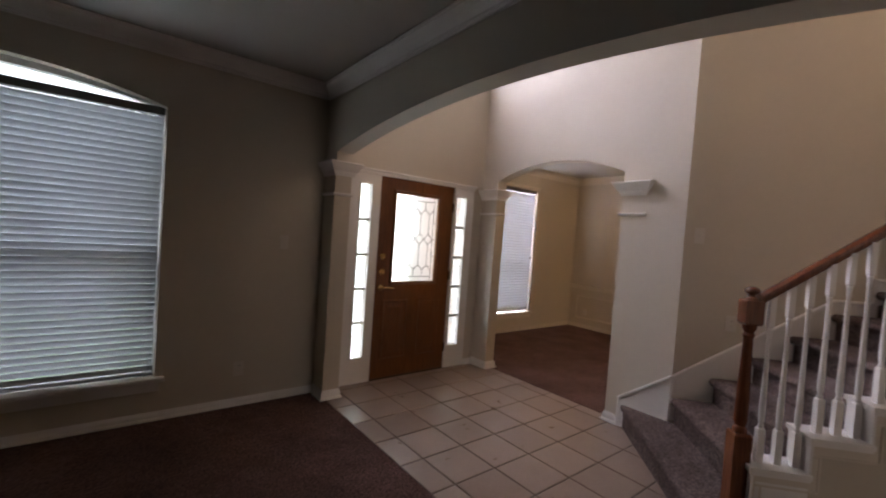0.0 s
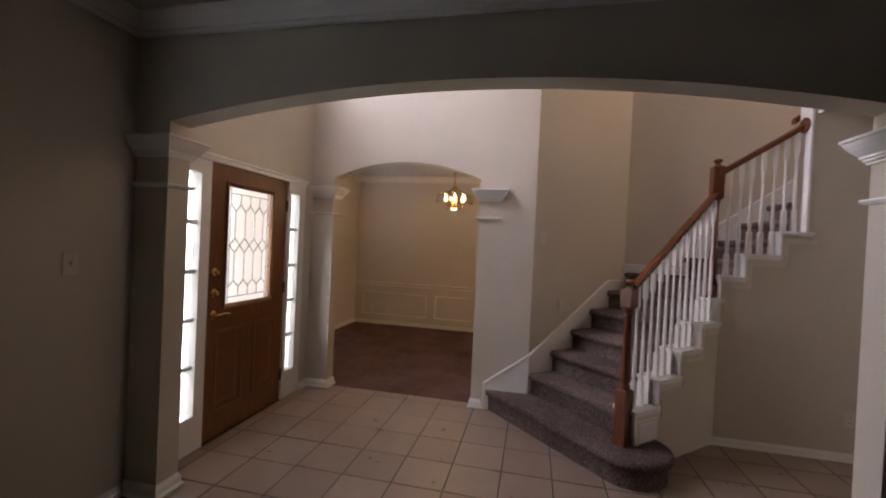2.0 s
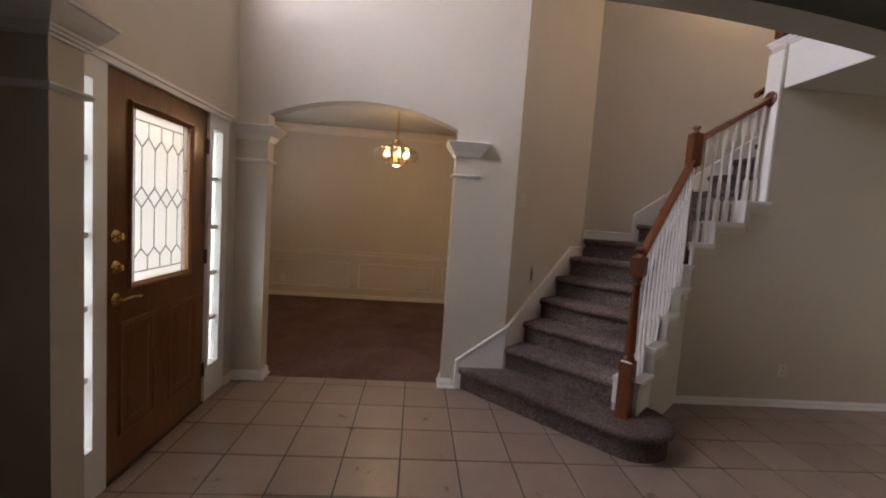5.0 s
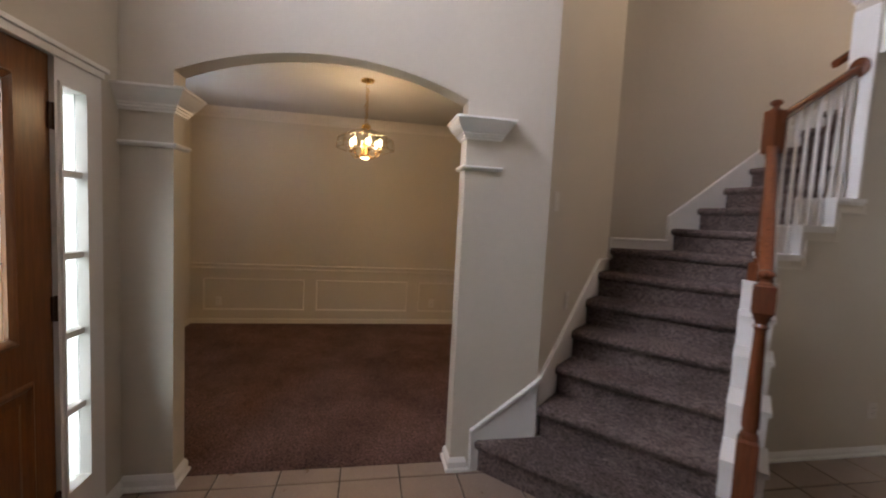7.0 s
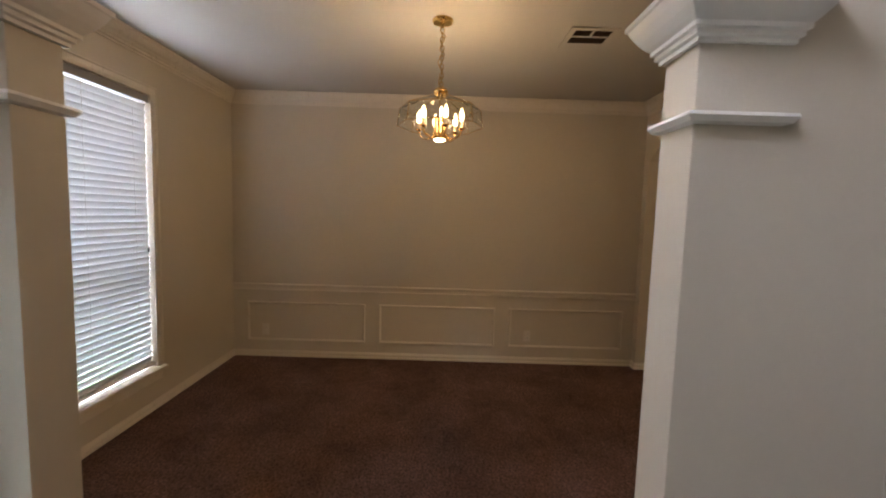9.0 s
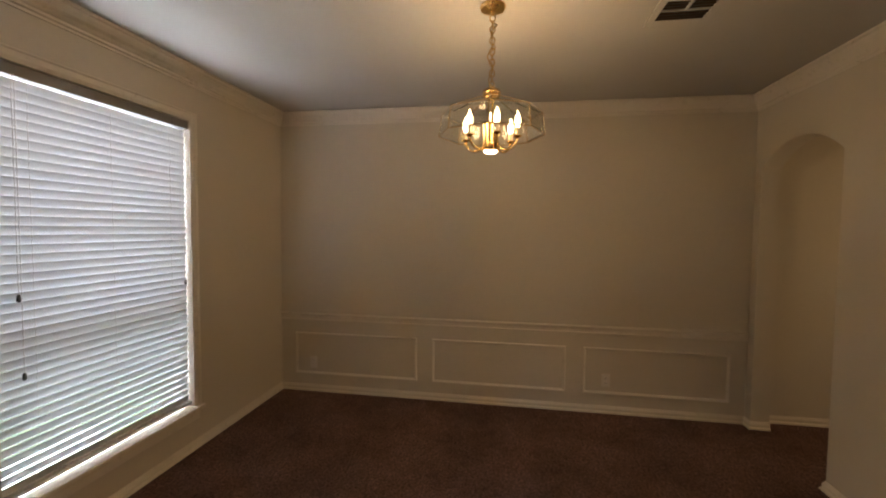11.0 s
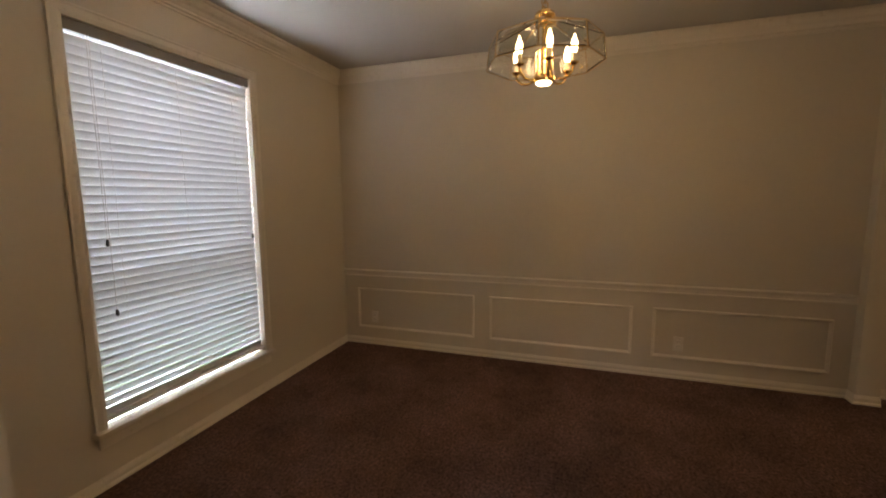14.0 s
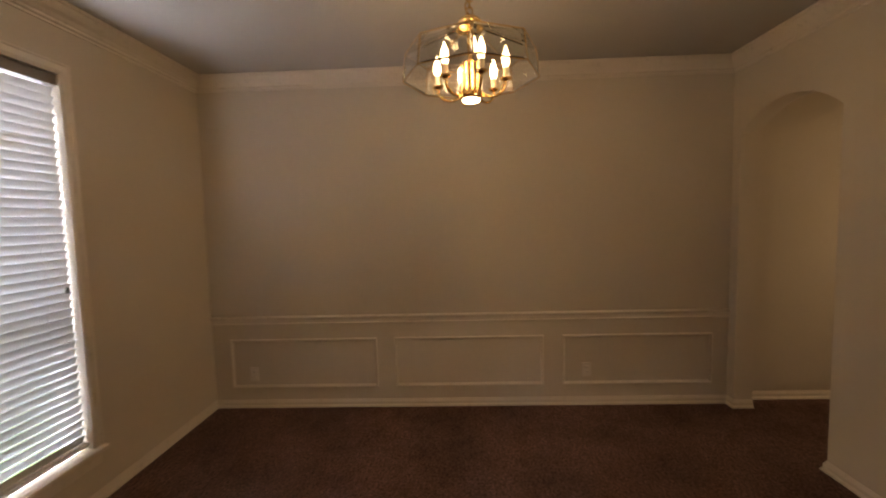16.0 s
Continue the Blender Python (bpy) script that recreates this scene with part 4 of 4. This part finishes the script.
def baluster(place, h, turn=0.0, group="white balusters of the stairs"):
    key = round(h, 2)
    if key not in made:
        made[key] = baluster_mesh(key)
    b = thing("baluster", place, "turned white wooden baluster standing on the stair stringer", "baluster", group)
    b.rotation_euler = (0, 0, turn)
    for nm, data in zip(("foot_block", "spindle", "head_block"), made[key]):
        o = new(nm, data)
        o.parent = b
    made[key][1].shade_smooth()


for k in range(2, 7):
    a = S2 + (k - 2) * RUN
    for f in (0.18, 0.51, 0.84):
        d = a + f * RUN
        if 0.02 < d < 0.99:
            p = on_flight(d, WIDTH)
            top = Z1 + SLOPE * ((p - N1r).dot(dA)) - 0.022
            baluster((*p, k * R + 0.059), top - (k * R + 0.059), turnA)
for y0, top, ys in ((0.05, 7 * R, (0.165, 0.085)), (-0.19, 8 * R, (0.01, -0.07, -0.15)), (-0.36, 9 * R, (-0.225, -0.295))):
    for y in ys:
        zt = 2.215 + SL2 * (N2.y - 0.04 - y) - 0.024
        baluster((RX, y, top + 0.059), zt - top - 0.059)

# upper landing balustrade
UPX = 3.76
newel((UPX, -0.36 - 0.0, 3.072), 1.12, 0.0, 0.3, "turned reddish-brown wooden newel post on the landing", 0.25)
hand_rail((UPX - 0.04, -0.36, 4.0), (FOY_X, -0.36, 4.0), "reddish-brown wooden handrail of the landing")
for i in range(16):
    x = UPX - 0.12 - i * 0.1
    baluster((x, -0.36, 3.072), 0.9, 0.0, "white balusters of the landing")

# ---- dining room chandelier ----
CH = (5.51, 2.797)
chand = thing("chandelier", (*CH, DIN_TOP), "lit brass chandelier with clear glass panes on a long chain", "chandelier")
zz = lambda z: z + 0.054 - DIN_TOP
bm = bmesh.new()
turned(bm, [(0.062, -0.001), (0.064, -0.008), (0.058, -0.02), (0.03, -0.03), (0.012, -0.034), (0.008, -0.045), (0.002, -0.047)][::-1], 28)
smooth(part("canopy", bm, BRASS, chand, "polished brass ceiling canopy"), 40)
links = 13
for i in range(links):
    z = -0.05 - i * 0.0265
    pts = []
    for k in range(15):
        a = 2 * math.pi * k / 14
        u, w = 0.0125 * math.cos(a), 0.0185 * math.sin(a)
        pts.append((u, 0, z - 0.012 + w) if i % 2 else (0, u, z - 0.012 + w))
    bm = bmesh.new()
    tube(bm, pts, 0.003, 6)
    smooth(part("chain_link", bm, CHAIN, chand), 60)
bm = bmesh.new()
tube(bm, [((0.014 + 0.010 * math.sin(i * 0.37)) * math.sin(i * 0.55), (0.014 + 0.010 * math.sin(i * 0.37)) * math.cos(i * 0.55), -0.045 - i * 0.009) for i in range(42)], 0.003, 6)
smooth(part("cord", bm, CHAIN, chand, "brass-coloured lamp cord wound through the chain"), 60)
bm = bmesh.new()
turned(bm, [(0.006, zz(2.262)), (0.014, zz(2.255)), (0.030, zz(2.254)), (0.043, zz(2.243)), (0.046, zz(2.233)), (0.036, zz(2.220)), (0.05, zz(2.214)), (0.052, zz(2.208)), (0.012, zz(2.204)), (0.01, zz(2.08)), (0.034, zz(2.086)), (0.04, zz(2.08)), (0.04, zz(1.99)), (0.043, zz(1.984)), (0.043, zz(1.96)), (0.034, zz(1.95))][::-1], 24)
smooth(part("stem", bm, BRASS, chand, "polished brass stem and finial"), 40)
RT, RB, ZT, ZB, ZC = 0.25, 0.264, zz(2.13), zz(2.024), zz(2.212)
ang = [math.pi / 4 * i for i in range(8)]
pt = lambda r, a, z: (r * math.cos(a), r * math.sin(a), z)
for i in range(8):
    a, b = ang[i], ang[(i + 1) % 8]
    for corners in ([pt(0.05, a, ZC), pt(0.05, b, ZC), pt(RT, b, ZT), pt(RT, a, ZT)], [pt(RT, a, ZT), pt(RT, b, ZT), pt(RB, b, ZB), pt(RB, a, ZB)]):
        vs = [Vector(c) for c in corners]
        nrm = (vs[1] - vs[0]).cross(vs[2] - vs[0]).normalized() * 0.0015
        mid = sum(vs, Vector()) / 4
        vs = [mid + (v - mid) * 0.985 for v in vs]
        bm = bmesh.new()
        inner = [mid + (v - mid) * (1 - 0.014 / max(0.03, (v - mid).length)) for v in vs]
        loft(bm, [[tuple(v - nrm * 0.4) for v in vs], [tuple(v + nrm * 0.4) for v in vs], [tuple(v + nrm * 2.4) for v in inner]])
        pane = part("glass_pane", bm, GLASS, chand, "clear bevelled glass pane")
        pane.visible_shadow = False
    bm = bmesh.new()
    for p, q in ((pt(0.05, a, ZC), pt(RT, a, ZT)), (pt(RT, a, ZT), pt(RB, a, ZB)), (pt(RT, a, ZT), pt(RT, b, ZT)), (pt(RB, a, ZB), pt(RB, b, ZB))):
        tube(bm, [p, q], 0.0025, 6)
    part("pane_frame", bm, AGED, chand)
for i in range(6):
    a = 2 * math.pi * i / 6 + 0.25
    arm = []
    for k in range(13):
        s = math.pi * k / 12
        arm.append(pt(0.085 - 0.05 * math.cos(s), a, zz(1.992 + 0.012 * k / 12) - 0.046 * math.sin(s)))
    bm = bmesh.new()
    tube(bm, arm, 0.0055, 8)
    end = Vector(arm[-1])
    turned(bm, [(0.006, -0.004), (0.02, 0.004), (0.022, 0.01), (0.012, 0.014)], 14, tuple(end))
    armo = smooth(part("arm", bm, BRASS, chand, "curved brass arm"), 50)
    bm = bmesh.new()
    turned(bm, [(0.0105, 0.012), (0.0105, 0.05)], 14, tuple(end))
    part("candle_sleeve", bm, CANDLE, armo)
    bm = bmesh.new()
    turned(bm, [(0.007, 0.048), (0.011, 0.058), (0.0145, 0.072), (0.014, 0.086), (0.0085, 0.105), (0.0035, 0.12), (0.0008, 0.128)], 14, tuple(end))
    bulb = smooth(part("bulb", bm, BULB, armo, "lit candle bulb"), 60)
    bulb.visible_shadow = False
    lamp("bulb_light", "POINT", Matrix.Translation((CH[0] + end.x, CH[1] + end.y, DIN_TOP + end.z + 0.09)), BULB_W, (1.0, 0.66, 0.35), r=0.014)
bm = bmesh.new()
turned(bm, [(0.004, -0.008), (0.026, -0.006), (0.034, 0.0), (0.034, 0.01), (0.02, 0.014)], 20, (0, 0, zz(1.945)))
smooth(part("downlight", bm, BULB, chand, "lit lamp at the foot of the stem"), 50).visible_shadow = False
lamp("downlight_light", "SPOT", look((*CH, 1.965), (*CH, 0)), BULB_W * 3, (1.0, 0.66, 0.35)).data.spot_size = radians(110)

# ---- wall sconce above the stairs ----
SC = SCONCE
sc = thing("wall_sconce", SC, "lit brass wall sconce with a frosted glass shade", "wall light")
bm = bmesh.new()
loft(bm, [[(-o, r * math.cos(t) * 0.8, r * math.sin(t) * 1.5 - 0.02) for t in (2 * math.pi * k / 24 for k in range(24))] for r, o in ((0.05, 0.0), (0.05, 0.008), (0.035, 0.02), (0.005, 0.024))])
tube(bm, [(-0.02, 0, -0.03), (-0.07, 0, -0.06), (-0.11, 0, -0.04), (-0.115, 0, 0.0)], 0.007, 8)
smooth(part("bracket", bm, BRASS, sc, "polished brass bracket"), 50)
bm = bmesh.new()
turned(bm, [(0.02, 0.0), (0.035, 0.02), (0.048, 0.06), (0.055, 0.1), (0.062, 0.12), (0.058, 0.12), (0.045, 0.06), (0.02, 0.012)], 24, (-0.115, 0, 0.0))
shade = smooth(part("shade", bm, glow_material("lit_frosted_shade", (1.0, 0.72, 0.40), 6.0), sc, "glowing frosted glass shade"), 50)
shade.visible_shadow = False
lamp("sconce_light", "POINT", Matrix.Translation((SC[0] - 0.13, SC[1], SC[2] + 0.08)), UP_W, (1.0, 0.68, 0.36), r=0.04)

# ---- ceiling vent ----
vent = thing("ceiling_vent", (5.685, 1.86, DIN_TOP), "white metal ceiling vent with dark slats", "air vent")
bm = bmesh.new()
h0, h1 = 0.15, 0.115
for a, b in (((-h0, -h0), (h0, -h1)), ((-h0, h1), (h0, h0)), ((-h0, -h1), (-h1, h1)), ((0.072, -h1), (h0, h1)), ((-0.026, -h1), (-0.016, h1)), ((-h1, -0.008), (-0.026, 0.008))):
    box(bm, (*a, -0.012), (*b, -0.001), 0.002)
part("frame", bm, CEIL, vent)
# flat plate below the ceiling; the duct's shade is its dark paint
part("backing", boxes(((-h1, -h1, -0.0045), (h1, h1, -0.002))), VENT_DARK, vent, "plate painted with the dark shade of the duct")
for i in range(7):
    x = -h1 + 0.014 + i * 0.0275
    bm = bmesh.new()
    loft(bm, [[(x - 0.004, y, -0.006), (x + 0.004, y, -0.011), (x + 0.005, y, -0.010), (x - 0.003, y, -0.005)] for y in (-h1, h1)])
    part("slat", bm, BRONZE, vent)


# ---- switches and outlets ----
def plate(name, place, normal, kind):
    """A wall plate; normal is the way it faces in plan."""
    nx, ny = Vector(normal).normalized()
    ob = thing(name, place, ("white duplex outlet" if kind == "outlet" else "white light switch") + " with plastic plate on the wall", "wall " + kind, "wall plates")
    ob.rotation_euler = (0, 0, math.atan2(ny, nx) + math.pi / 2)
    part("plate", boxes(((-0.036, -0.006, -0.058), (0.036, 0.0, 0.058)), bevel=0.002), PLATE, ob)
    if kind == "outlet":
        for z in (-0.02, 0.02):
            s = part("socket", boxes(((-0.016, -0.009, z - 0.014), (0.016, -0.006, z + 0.014)), bevel=0.003), PLATE, ob)
            for x in (-0.006, 0.006):
                # dark strip on the face paints in the shade of the hole
                part("slot", boxes(((x - 0.0012, -0.0096, z - 0.004), (x + 0.0012, -0.0088, z + 0.006))), VENT_DARK, s)
    else:
        part("toggle", boxes(((-0.005, -0.018, -0.006), (0.005, -0.006, 0.012)), bevel=0.002), PLATE, ob)
    return ob


plate("outlet", (DIN_EAST, 4.588, 0.285), (-1, 0), "outlet")
plate("outlet", (DIN_EAST, 1.84, 0.29), (-1, 0), "outlet")
for nm, pl, nv, kd in PLATES:
    plate(nm, pl, nv, kd)

# ---- outdoors, seen through the glass ----
setting("ground", boxes(((-80, 4.11, -0.5), (90, 160, -0.16))), GRASS, "green lawn in front of the house", "lawn")
setting("pavement_porch", boxes(((1.2, 4.10, -0.3), (4.6, 6.4, -0.03))), CONCRETE, "pale concrete porch slab", "porch")
pier = setting("wall_porch", boxes(((3.66, 4.1, -0.03), (3.82, 5.04, 3.0)), ((1.5, 5.75, -0.03), (1.95, 6.2, 3.0)), ((3.35, 5.75, -0.03), (3.82, 6.2, 3.0)), ((1.2, 4.1, 2.75), (4.3, 6.3, 2.9))), MORTAR, "brick porch pillars and porch roof", "porch")
bd = mesh_of("brick", boxes(((-0.097, -0.006, -0.028), (0.097, 0.006, 0.028)), bevel=0.004), BRICK)
for face, cx0, n_cols in ((("x", 3.655), 4.2, 4), (("y", 5.745), 3.45, 2), (("y", 5.745), 1.6, 2)):
    for r in range(36):
        for c in range(n_cols):
            u = cx0 + c * 0.208 + (0.104 if r % 2 else 0.0)
            z = 0.02 + r * 0.068
            b = new("brick", bd)
            b.parent = pier
            b.matrix_local = pose(face[1], u, z, 0, 0, 90) if face[0] == "x" else pose(u, face[1], z)


m, n, l, b = material("hazy_sky_glow")
b.inputs["Base Color"].default_value = (0.8, 0.85, 0.88, 1)
b.inputs["Emission Color"].default_value = (0.93, 0.97, 1.0, 1)
b.inputs["Emission Strength"].default_value = 2.2
setting("backdrop", boxes(((-90, 92, -0.4), (100, 92.5, 60))), m, "pale bright hazy sky behind the garden", "sky")


def tree(place, h, spread, seed):
    rng = random.Random(seed)
    t = thing("tree", place, "leafy green garden tree on the lawn", "tree", "garden trees")
    bm = bmesh.new()
    turned(bm, [(0.16, 0), (0.12, h * 0.25), (0.09, h * 0.5), (0.03, h * 0.85)], 10)
    for i in range(7):
        a = rng.uniform(0, 6.28)
        z = h * rng.uniform(0.35, 0.6)
        tube(bm, [(0, 0, z), (math.cos(a) * spread * 0.4, math.sin(a) * spread * 0.4, z + h * 0.15), (math.cos(a) * spread * 0.8, math.sin(a) * spread * 0.8, z + h * 0.2)], 0.035, 6)
    part("trunk", bm, BARK, t)
    verts, faces = [], []
    for i in range(1500):
        a, u = rng.uniform(0, 6.28), rng.uniform(-1, 1)
        r = spread * rng.uniform(0.35, 1.0) * (1 + 0.25 * math.sin(3 * a + seed))
        c = Vector((r * math.cos(a) * math.sqrt(1 - u * u), r * math.sin(a) * math.sqrt(1 - u * u), h * 0.68 + u * h * 0.33))
        e = Euler((rng.uniform(0, 6), rng.uniform(0, 6), rng.uniform(0, 6))).to_matrix()
        s = rng.uniform(0.10, 0.2)
        k = len(verts)
        for p in ((-1, 0, 0), (0, -0.5, 0.1), (1, 0, 0), (0, 0.5, 0.1)):
            verts.append(tuple(c + e @ Vector(p) * s))
        faces.append((k, k + 1, k + 2, k + 3))
    data = bpy.data.meshes.new("crown")
    data.from_pydata(verts, [], faces)
    data.materials.append(LEAF)
    crown = new("crown", data)
    crown.parent = t


for i, (x, y, h, s) in enumerate(((-6.0, 17, 6, 2.6), (-1.2, 19.0, 5.0, 2.2), (2.0, 21, 6, 3.0), (6.5, 17, 5.0, 2.4), (11.0, 20, 6, 3.0), (-11.0, 22, 7, 3.4))):
    tree((x, y, -0.16), h, s, i + 1)

# ---- floor tiles ----
P = 0.333
XS = [1.934] + [3.125 + 0.337 * k for k in range(-3, 3)] + [3.932]
YS = [BACK + 0.0] + [2.52 + P * k for k in range(-18, 5)] + [3.949]
shapes = {}


def tile(x0, x1, y0, y1, floor):
    w, h = round(x1 - x0 - 0.009, 3), round(y1 - y0 - 0.009, 3)
    if w < 0.02 or h < 0.02:
        return
    if (w, h) not in shapes:
        bm = bmesh.new()
        a, b, e = w / 2, h / 2, 0.003
        rings = [[(-u, -v, z), (u, -v, z), (u, v, z), (-u, v, z)] for u, v, z in ((a, b, -0.006), (a, b, -0.0025), (a - e, b - e, 0.0))]
        loft(bm, rings)
        shapes[(w, h)] = mesh_of("tile", bm, TILE)
    t = new("tile", shapes[(w, h)])
    t.parent = floor
    t.location = ((x0 + x1) / 2, (y0 + y1) / 2, random.Random(int(x0 * 977 + y0 * 3301)).uniform(-0.0006, 0.0006))


for x0, x1 in zip(XS, XS[1:]):
    for y0, y1 in zip(YS, YS[1:]):
        tile(x0, x1, y0, y1, foyer_floor)
